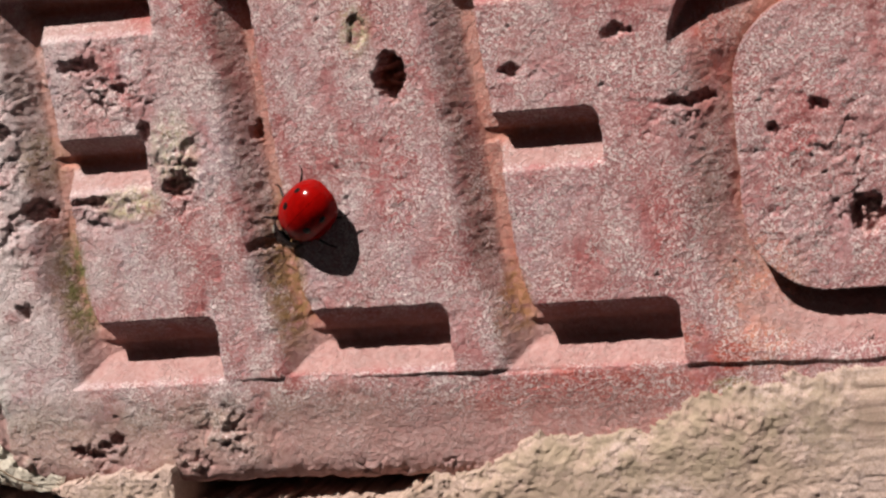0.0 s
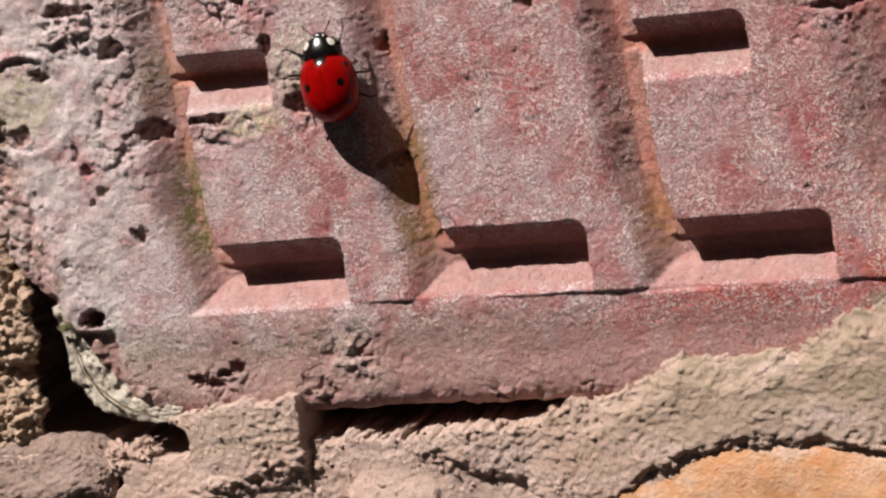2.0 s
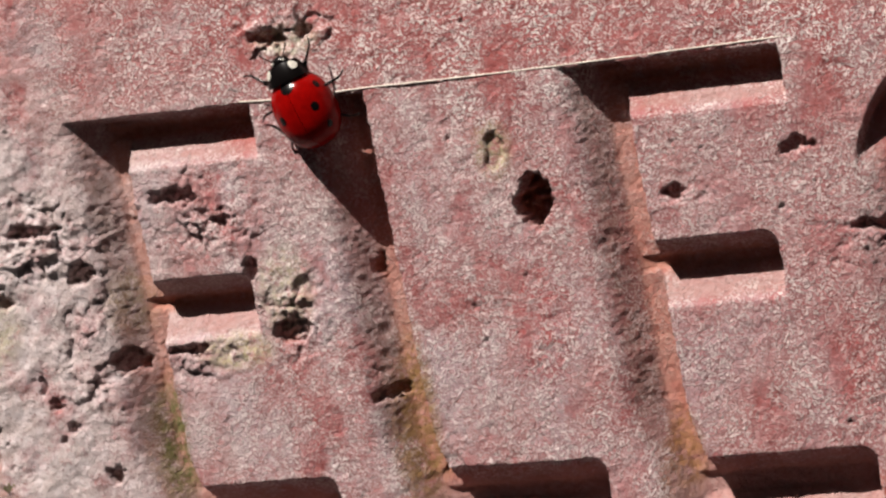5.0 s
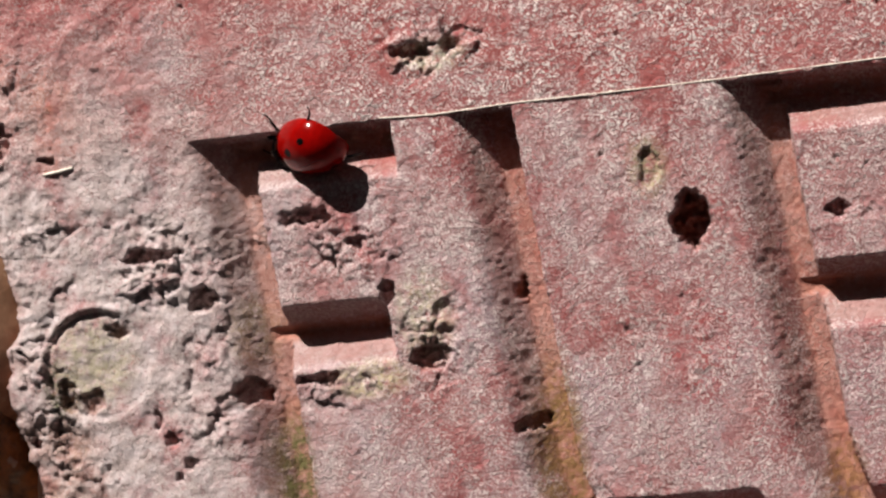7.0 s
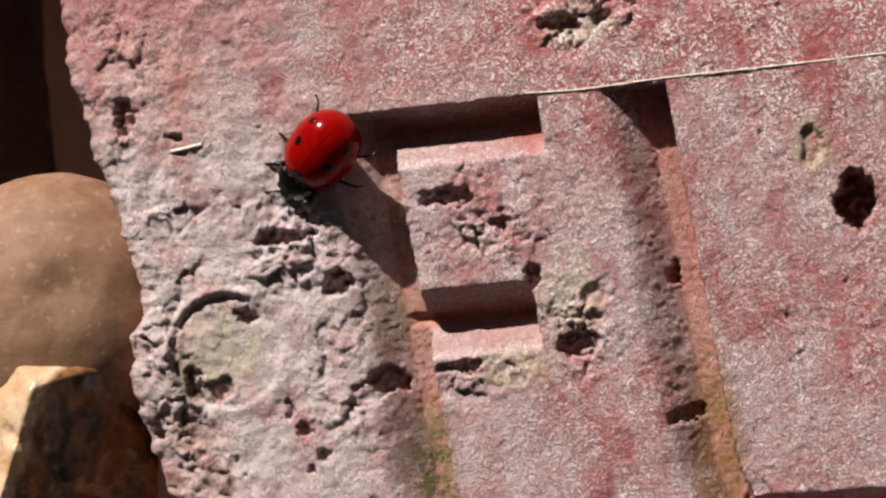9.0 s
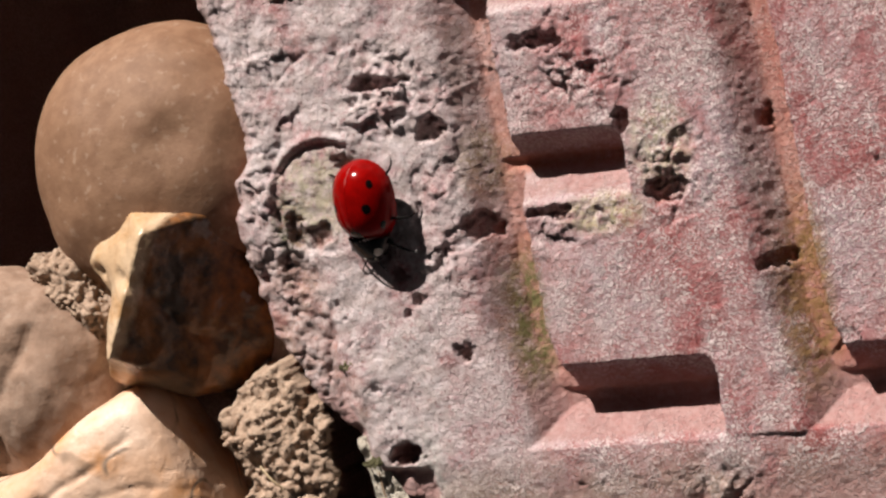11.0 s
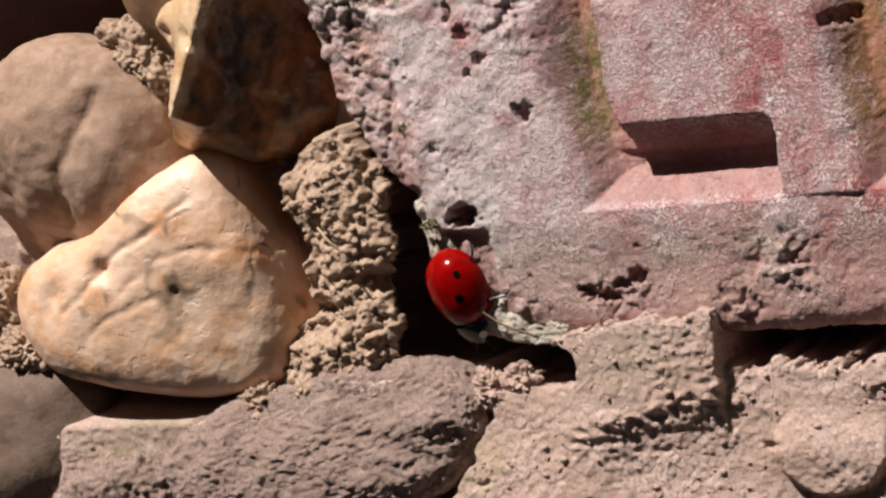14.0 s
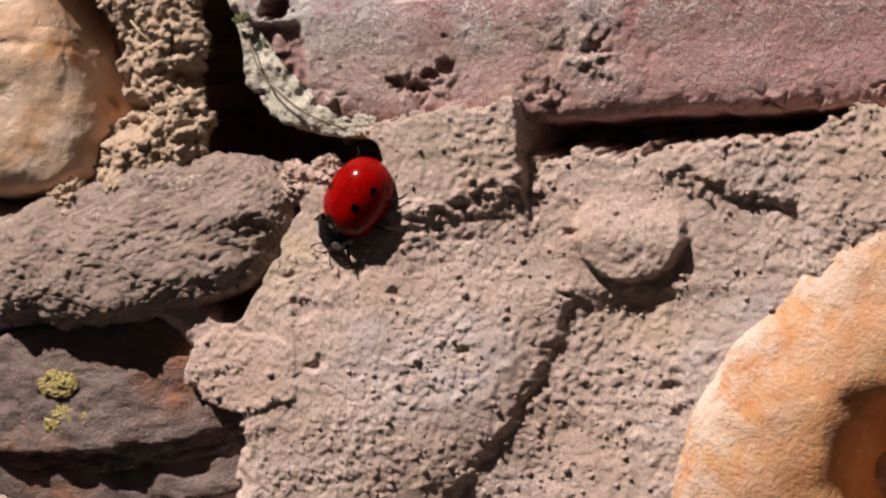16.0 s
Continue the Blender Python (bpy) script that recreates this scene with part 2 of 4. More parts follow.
    least.inputs["From Min"].default_value, least.inputs["From Max"].default_value, least.inputs["To Min"].default_value = 15, 21, 0.62
    l.new(xyz.outputs[1], least.inputs["Value"])
    colour = mix(n, l, times(n, l, times(n, l, lace, least.outputs[0]), 0.95), colour, (0.95, 0.85, 0.83))
    flecks = times(n, l, noise_tex(n, l, w, 0.5, 4, 0.7, 0.54, 0.62), noise_tex(n, l, w, 3.0, 3, 0.6, 0.40, 0.60))
    colour = mix(n, l, times(n, l, flecks, 0.35), colour, (0.34, 0.075, 0.085))
    pores = noise_tex(n, l, w, 0.34, 3, 0.6, 0.60, 0.67)
    colour = mix(n, l, times(n, l, pores, 0.6), colour, (0.20, 0.06, 0.055))
    # dirt and red clay on the slopes
    slope = times(n, l, spread(n, l, xyz.outputs[2], -0.35, -0.9), noise_tex(n, l, w, 0.8, 5, 0.7, 0.30, 0.58))
    colour = mix(n, l, times(n, l, slope, 0.5), colour, mix(n, l, noise_tex(n, l, w, 4.0, 4, 0.6, 0.4, 0.6), (0.33, 0.10, 0.075), (0.32, 0.19, 0.15)))
    # clay mixed orange deepest in the upright hollows, pale pink on the level ones
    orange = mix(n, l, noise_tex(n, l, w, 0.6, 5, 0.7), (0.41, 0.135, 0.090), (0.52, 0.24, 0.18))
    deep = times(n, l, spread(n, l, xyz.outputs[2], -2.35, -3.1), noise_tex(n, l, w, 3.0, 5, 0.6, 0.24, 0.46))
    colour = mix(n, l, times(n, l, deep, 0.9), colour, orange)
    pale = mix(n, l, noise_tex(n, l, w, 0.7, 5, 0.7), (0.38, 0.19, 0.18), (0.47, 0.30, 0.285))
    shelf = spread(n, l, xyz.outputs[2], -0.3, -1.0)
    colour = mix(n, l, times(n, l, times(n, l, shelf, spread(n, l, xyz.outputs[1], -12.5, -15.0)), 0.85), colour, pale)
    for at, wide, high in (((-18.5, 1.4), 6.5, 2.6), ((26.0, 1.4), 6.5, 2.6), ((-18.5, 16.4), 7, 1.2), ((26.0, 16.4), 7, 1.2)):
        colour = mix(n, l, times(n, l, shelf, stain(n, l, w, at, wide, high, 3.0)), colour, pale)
    for at, wide, high, tint in (((-24.2, -8), 1.8, 6, (0.17, 0.155, 0.06)), ((-2.0, -8), 2.2, 8, (0.27, 0.15, 0.06)), ((20.6, -12), 1.8, 4, (0.32, 0.15, 0.07))):
        colour = mix(n, l, stain(n, l, w, at, wide, high, 0.8), colour, tint)
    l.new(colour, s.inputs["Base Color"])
    s.inputs["Roughness"].default_value = 0.85
    s.inputs["Specular IOR Level"].default_value = 0.35
    bump(n, l, s, ((noise_tex(n, l, w, 0.36, 5, 0.7, 0.2, 0.8), 0.10), (lace, 0.07), (grains, 0.05), (noise_tex(n, l, w, 0.14, 3, 0.6, 0.3, 0.7), 0.02)))
    return m


def earthy(name, a, b, c, grain=0.5, patch=6.0, relief=0.25, rough=0.95, speck=(0.55, 0.46, 0.38), spot=0.5, gloss=0.2, stains=()):
    m, n, l, s = material(name)
    w = coords(n, l)
    colour = mix(n, l, noise_tex(n, l, w, patch, 4, 0.6), a, b)
    colour = mix(n, l, noise_tex(n, l, w, grain, 5, 0.65, 0.4, 0.62), colour, c)
    colour = mix(n, l, times(n, l, noise_tex(n, l, w, grain * 0.6, 2, 0.5, 0.60, 0.70), spot), colour, speck)
    for at, wide, high, tint in stains:
        colour = mix(n, l, times(n, l, stain(n, l, w, at, wide, high, 2.5), 0.8), colour, tint)
    l.new(colour, s.inputs["Base Color"])
    s.inputs["Roughness"].default_value = rough
    s.inputs["Specular IOR Level"].default_value = gloss
    bump(n, l, s, ((noise_tex(n, l, w, grain * 1.4, 6, 0.7, 0.2, 0.8), relief), (noise_tex(n, l, w, grain * 0.35, 3, 0.6, 0.3, 0.7), relief * 0.25)))
    return m


def orange_clay():
    """Orange clay, mortar smeared thinly over it towards the rim."""
    m, n, l, s = material("orange_clay")
    w = coords(n, l)
    colour = mix(n, l, noise_tex(n, l, w, 7.0, 5, 0.6), (0.50, 0.23, 0.105), (0.57, 0.335, 0.195))
    colour = mix(n, l, times(n, l, noise_tex(n, l, w, 1.4, 5, 0.65, 0.45, 0.68), 0.7), colour, (0.50, 0.20, 0.085))
    reach, far = n.new("ShaderNodeVectorMath"), n.new("ShaderNodeVectorMath")
    reach.operation, far.operation = "MULTIPLY", "LENGTH"
    reach.inputs[1].default_value = (1 / 39.5, 1 / 34.2, 0)
    l.new(w, reach.inputs[0])
    l.new(reach.outputs[0], far.inputs[0])
    smear = times(n, l, spread(n, l, far.outputs["Value"], 0.74, 1.0), noise_tex(n, l, w, 4.5, 7, 0.7, 0.42, 0.58))
    colour = mix(n, l, smear, colour, mix(n, l, noise_tex(n, l, w, 0.5, 4, 0.7), (0.52, 0.38, 0.31), (0.64, 0.50, 0.44)))
    colour = mix(n, l, times(n, l, noise_tex(n, l, w, 0.5, 3, 0.6, 0.62, 0.72), 0.6), colour, (0.70, 0.50, 0.38))
    l.new(colour, s.inputs["Base Color"])
    s.inputs["Roughness"].default_value = 0.88
    s.inputs["Specular IOR Level"].default_value = 0.25
    bump(n, l, s, ((noise_tex(n, l, w, 1.6, 5, 0.65, 0.2, 0.8), 0.12), (smear, 0.15), (noise_tex(n, l, w, 0.35, 3, 0.6, 0.3, 0.7), 0.04)))
    return m


def flint(name, a, b, ochre, vein, core=None):
    m, n, l, s = material(name)
    w = coords(n, l)
    colour = mix(n, l, noise_tex(n, l, w, 6.0, 4), a, b)
    colour = mix(n, l, times(n, l, noise_tex(n, l, w, 4.5, 4, 0.6, 0.48, 0.70), 0.9), colour, ochre)
    # thin wandering veins
    band = n.new("ShaderNodeMath")
    band.operation, band.inputs[1].default_value = "PINGPONG", 0.5
    l.new(noise_tex(n, l, w, 13.0, 3, 0.5, 0.0, 1.0), band.inputs[0])
    line = spread(n, l, band.outputs[0], 0.482, 0.496)
    colour = colour if core else mix(n, l, times(n, l, line, noise_tex(n, l, w, 5.0, 2, 0.5, 0.44, 0.56)), colour, vein)
    if core:
        xyz = n.new("ShaderNodeSeparateXYZ")
        l.new(w, xyz.inputs[0])
        edge = n.new("ShaderNodeMath")
        edge.operation = "ADD"
        tilt = n.new("ShaderNodeMath")
        tilt.operation, tilt.inputs[1].default_value = "MULTIPLY_ADD", -0.45
        l.new(xyz.outputs[1], tilt.inputs[0])
        l.new(xyz.outputs[0], tilt.inputs[2])
        l.new(tilt.outputs[0], edge.inputs[0])
        l.new(times(n, l, noise_tex(n, l, w, 4.0, 4, 0.6, 0.0, 1.0), -2.4), edge.inputs[1])
        inner = mix(n, l, noise_tex(n, l, w, 3.0, 5, 0.6, 0.40, 0.62), core, (0.30, 0.115, 0.035))
        rind = colour
        colour = mix(n, l, spread(n, l, edge.outputs[0], -3.7, -3.0), colour, inner)
        colour = mix(n, l, times(n, l, times(n, l, spread(n, l, xyz.outputs[1], -6.6, -8.0), spread(n, l, xyz.outputs[0], 0.5, -3.0)), 0.8), colour, rind)
        colour = mix(n, l, times(n, l, noise_tex(n, l, w, 3.4, 3, 0.5, 0.60, 0.66), spread(n, l, xyz.outputs[0], 1.5, 4.0)), colour, (0.34, 0.31, 0.30))
    pits = noise_tex(n, l, w, 1.6, 3, 0.6, 0.68, 0.62)
    l.new(colour, s.inputs["Base Color"])
    s.inputs["Roughness"].default_value = 0.27 if core else 0.5
    bump(n, l, s, ((pits, 0.03), (noise_tex(n, l, w, 3.5, 3, 0.5, 0.2, 0.8), 0.12), (noise_tex(n, l, w, 0.6, 5, 0.6, 0.2, 0.8), 0.04)))
    return m


def plain(name, colour, rough=0.5, gloss=0.5, coat=0.0):
    m, n, l, s = material(name)
    w = coords(n, l)
    dark = tuple(c * 0.75 for c in colour)
    l.new(mix(n, l, noise_tex(n, l, w, 0.7, 3), dark, colour), s.inputs["Base Color"])
    s.inputs["Roughness"].default_value = rough
    s.inputs["Specular IOR Level"].default_value = gloss
    s.inputs["Coat Weight"].default_value = coat
    s.inputs["Coat Roughness"].default_value = 0.05
    return m


CLAY = brick_clay()
SOIL = earthy("sandy_mortar_soil", (0.59, 0.405, 0.34), (0.69, 0.535, 0.495), (0.49, 0.34, 0.28), 0.3, 9.0, 0.11, speck=(0.74, 0.62, 0.56),
              stains=(((26, -26), 26, 10, (0.44, 0.33, 0.25)), ((34, -24), 22, 7, (0.40, 0.31, 0.23)), ((-37, -38), 4, 4, (0.47, 0.36, 0.25)), ((-24, -47), 9, 5, (0.66, 0.535, 0.52)),
                      ((2, -47), 6, 7, (0.58, 0.485, 0.475)), ((-5, -44), 6, 3, (0.60, 0.44, 0.35)), ((-22, -30), 7, 3, (0.45, 0.34, 0.265)), ((-66, -36), 9, 3, (0.34, 0.27, 0.18))))
MUD = earthy("dried_brown_mud", (0.42, 0.295, 0.22), (0.48, 0.35, 0.265), (0.35, 0.24, 0.175), 0.5, 5.0, 0.09)
LUMP = earthy("old_mortar", (0.34, 0.24, 0.205), (0.41, 0.305, 0.275), (0.28, 0.195, 0.165), 0.32, 6.0, 0.11)
ORANGE = orange_clay()
CREAM = flint("cream_flint", (0.64, 0.40, 0.27), (0.74, 0.54, 0.42), (0.60, 0.28, 0.115), (0.24, 0.16, 0.11))
TAN = flint("tan_flint", (0.52, 0.35, 0.215), (0.64, 0.49, 0.35), (0.46, 0.235, 0.085), (0.26, 0.14, 0.05), core=(0.07, 0.043, 0.027))
# the pebble's own brown, set lower to stand in for partial shade
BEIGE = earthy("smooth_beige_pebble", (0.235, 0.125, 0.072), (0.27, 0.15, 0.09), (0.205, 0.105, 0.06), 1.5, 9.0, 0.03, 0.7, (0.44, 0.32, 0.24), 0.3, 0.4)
GREY = earthy("grey_brown_pebble", (0.31, 0.20, 0.145), (0.36, 0.245, 0.185), (0.27, 0.17, 0.12), 1.2, 6.0, 0.05, 0.8, (0.40, 0.32, 0.26), 0.3, 0.3)
DARK = earthy("dark_grey_pebble", (0.16, 0.108, 0.082), (0.19, 0.13, 0.10), (0.14, 0.092, 0.07), 1.2, 6.0, 0.05, 0.8, (0.2, 0.16, 0.14), 0.3, 0.3)
SLATE = earthy("dark_slate", (0.15, 0.11, 0.105), (0.22, 0.155, 0.14), (0.19, 0.13, 0.115), 0.8, 7.0, 0.14, 0.75, (0.30, 0.26, 0.24), 0.4,
               stains=(((7.5, 0.5), 4.5, 4.0, (0.26, 0.105, 0.06)), ((2, 3.5), 6, 2.5, (0.22, 0.13, 0.095)), ((-7, -5.5), 4, 3, (0.25, 0.115, 0.07))))
LIME = earthy("pale_lime", (0.72, 0.66, 0.58), (0.60, 0.53, 0.44), (0.54, 0.47, 0.39), 0.6, 3.0, 0.2, speck=(0.74, 0.70, 0.64))
LICHEN = earthy("yellow_lichen", (0.62, 0.47, 0.18), (0.70, 0.57, 0.30), (0.52, 0.38, 0.14), 0.5, 2.0, 0.25)
MOSS = earthy("moss", (0.33, 0.30, 0.16), (0.38, 0.33, 0.20), (0.24, 0.23, 0.11), 0.4, 1.5, 0.3)
BONE = plain("bone_white", (0.90, 0.83, 0.73), 0.7)
STRAW = plain("dry_straw", (0.60, 0.45, 0.28), 0.7)
TWIG = plain("brown_root", (0.20, 0.13, 0.08), 0.8)
RED = plain("glossy_red_wing_case", (0.25, 0.0020, 0.0016), 0.15, 0.16, 0.0)
BLACK = plain("glossy_black_shell", (0.004, 0.003, 0.003), 0.2, 0.3, 0.0)
WHITE = plain("ivory_marking", (0.66, 0.62, 0.55), 0.5)


def thing(name, mesh, mat, label, category, at=(0, 0, 0), turn=(0, 0, 0), group="", kind=""):
    ob = new(name, mesh)
    mesh.materials.append(mat)
    ob.matrix_world = pose(*(c * MM for c in at), *turn)
    return tagged(ob, label, category, group, kind)


# ---- the brick with its moulded hollows ----
def rise(u, power):
    return np.clip(u, 0, 1) ** power


DEEP = 2.7


def stroke(x, y, right, top=20.6, base=-18.4, wide=5.4):
    """An upright hollow: a long slope from the one side, a sheer wall at the other, a sloped foot."""
    xr = right - 0.085 * (y - 4) + 1.6 * smooth(-8, -17, y)
    u = (x - (xr - wide)) / wide
    d = DEEP * 1.22 * smooth(0, 0.93, u)
    d = np.minimum(d, np.clip((xr + 0.25 - x) / 0.35, 0, 1) * 9)
    d = np.minimum(d, np.clip((y - base) / 2.9, 0, 1) * DEEP * 1.05)
    return np.minimum(d, np.clip((top - y) / 0.3, 0, 1) * 9)


def bar(x, y, stem, right, top, high=6.6, wide=5.4, worn=0.0):
    """A level hollow: an upper edge worn to a slope, a sheer wall under it, a sloped lower side."""
    xe = right - 0.06 * (y - top)
    t = top + 0.12 * perlin(x / 2.3, y * 0, 3.3) + 0.10 * perlin(x / 0.8, y * 0, 6.3)
    xr = stem - 0.085 * (y - 4) + 1.6 * smooth(-8, -17, y)
    s = t - y
    # the upper corner at the far end is rounded
    near_end = np.clip(1.1 - (xe - x), 0, 1.1)
    s = s - (1.1 - np.sqrt(np.maximum(1.21 - near_end * near_end, 0))) * (0.3 + 0.7 * (worn > 0))
    wall = max(worn, 0.3)
    d = np.clip(s / wall, 0, 1) * DEEP * 0.86 + smooth(wall - 0.1, wall + 0.9, s) * DEEP * 0.36
    d = np.minimum(d, np.clip((y - (top - high)) / 2.7, 0, 1.2) * DEEP * 1.05)
    corner = np.clip((xe - x) / 0.3, 0, 1) * 9
    d = np.minimum(d, corner)
    return np.minimum(d, DEEP * 1.22 * smooth(0, 0.93, (x - (xr - wide)) / wide))


def round_box(x, y, cx, cy, hx, hy, r):
    qx, qy = np.abs(x - cx) - hx + r, np.abs(y - cy) - hy + r
    return np.hypot(np.maximum(qx, 0), np.maximum(qy, 0)) + np.minimum(np.maximum(qx, qy), 0) - r


def hollows(x, y):
    x = x + 0.18 * perlin(x / 3.0, y / 3.0, 1.5)
    y = y + 0.14 * perlin(x / 2.6, y / 2.6, 8.5)
    d = np.zeros_like(x)
    for right in (-24.0, -1.9, 19.9):
        d = np.maximum(d, stroke(x, y, right))
    d = np.maximum(d, bar(x, y, -24.0, -13.2, 20.8, 4.7))
    d = np.maximum(d, bar(x, y, -24.0, -15.0, 6.5, 5.6, worn=1.3))
    d = np.maximum(d, bar(x, y, -24.0, -9.6, -11.8, worn=1.7))
    d = np.maximum(d, bar(x, y, -1.9, 13.8, -11.9, worn=1.6))
    d = np.maximum(d, bar(x, y, 19.9, 31.7, 20.6, 4.7))
    d = np.maximum(d, bar(x, y, 19.9, 30.0, 5.7, 5.6, worn=1.0))
    d = np.maximum(d, bar(x, y, 19.9, 36.0, -12.6, worn=1.2))
    # the round one: a ring between two rounded boxes
    out, inn = round_box(x, y, 56, 0.6, 19.3, 20.0, 12), round_box(x, y, 57, 0.6, 14.3, 13.6, 8)
    u = -out / np.maximum(inn - out, 0.01)
    up = smooth(9, 17, y)
    ring = DEEP * 1.15 * ((1 - up) * rise(u, 1.4) + up * np.clip(-out / 0.5, 0, 1)) * (inn > 0) * (out < 0)
    ring = np.minimum(ring, np.clip((inn + 0.1) / 0.3, 0, 1) * 9)
    return np.maximum(d, ring)


LEFT_EDGE = ((-60, -28.0), (-29.5, -28.0), (-28.4, -29.4), (-27.2, -31.6), (-25.6, -34.0), (-23.4, -36.2), (-20.4, -38.2), (-17.2, -39.6), (-14.2, -42.2), (-11.4, -44.0), (-8.0, -46.4), (-3.2, -47.8),
             (1.3, -48.4), (5.1, -48.2), (7.5, -46.8), (14.1, -48.0), (19.3, -49.6), (25.4, -50.7), (32.4, -51.4), (90, -55))
PITS = ((10.5, 9.9, 1.55, 2.1, 4.5), (-4.0, -5.2, 1.5, 0.6, 1.2), (-3.9, 5.6, 0.6, 0.9, 1.4), (-29.7, -10.2, 0.75, 0.75, 1.4),
        (-35.6, -18.1, 1.5, 0.75, 4.0), (50.4, 4.0, 0.9, 0.5, 1.0), (46.2, 2.3, 0.8, 0.5, 0.9), (-10.9, 26.0, 1.6, 0.7, 0.9),
        (-32.9, -5.7, 0.45, 0.45, 1.0), (-34.4, -3.7, 0.7, 0.5, 0.9), (-34.0, -6.9, 0.4, 0.3, 0.7), (-35.3, -2.0, 0.3, 1.0, 0.6), (-38.2, 5.9, 0.8, 0.7, 1.1), (-43.2, 1.0, 0.7, 1.4, 1.0), (-46.6, -3.0, 0.5, 0.5, 1.2), (-7.6, 26.2, 0.6, 0.5, 0.8), (-46.6, 22.6, 0.9, 1.5, 1.3), (-42.6, 20.7, 0.6, 0.4, 1.0), (-30.4, 7.6, 1.1, 1.0, 1.6), (-27.4, -0.4, 1.4, 1.0, 1.4),
        (-34.6, 11.8, 2.4, 0.6, 1.6), (-15.0, 6.8, 0.7, 0.9, 1.4), (-25.6, -24.7, 0.8, 0.45, 1.2), (-24.1, -25.0, 0.8, 0.4, 1.2), (-22.7, -24.2, 0.8, 0.5, 1.2), (-21.2, -23.8, 0.7, 0.6, 1.2),
        (38.5, 5.4, 2.4, 0.7, 1.0), (54.0, -6.2, 1.5, 1.8, 1.6), (-41.0, 0.2, 1.2, 0.9, 1.0), (-11.8, 1.0, 1.7, 0.9, 0.9),
        (22.0, 9.4, 1.0, 0.6, 1.0), (7.6, 14.6, 0.8, 1.6, 0.5), (32.7, 12.3, 1.4, 0.5, 0.9), (-21.0, 13.6, 2.2, 0.7, 1.1), (-21.5, 0.2, 1.8, 0.5, 1.1))
CRUMBLED = ((-19.2, 12.2, 6.0, 4.0, 0.75), (-11.6, 4.0, 2.6, 4.4, 0.9), (-20.0, -0.6, 4.0, 1.7, 0.8), (-34.5, 11.0, 5.5, 4.0, 1.0),
            (-30.5, 3.0, 2.6, 7.0, 1.0), (-9.8, -23.9, 3.0, 2.4, 0.75), (-13.0, -26.4, 2.4, 1.6, 0.8), (-24.0, -25.4, 4.0, 1.5, 0.7), (-45.2, -4.0, 3.2, 6.0, 0.65), (-43.4, -10.5, 2.8, 4.0, 0.7), (-41.0, -15.6, 2.0, 3.0, 0.7), (-46.0, 5.0, 2.4, 5.0, 0.7), (-36.4, -22.0, 2.0, 2.0, 0.2), (-31.5, -26.5, 2.6, 1.4, 0.6),
            (-44.5, 13.0, 4.0, 6.0, 0.6), (36.5, 4.0, 4.0, 2.0, 0.6), (1.0, -12.0, 4.0, 1.2, 0.6), (-9.0, 26.2, 3.6, 1.8, 0.85),
            (30.5, -16.5, 2.0, 2.0, 0.5), (50.0, 0.0, 8.0, 10.0, 0.35), (-36.0, -22.0, 4.0, 4.0, 0.3), (-47.0, 24.0, 4.0, 7.0, 0.5),
            (-5.5, 0.0, 1.6, 14.0, 0.10), (5.0, -28.0, 12.0, 1.2, 0.7), (22.0, 9.5, 4.0, 1.2, 0.5))


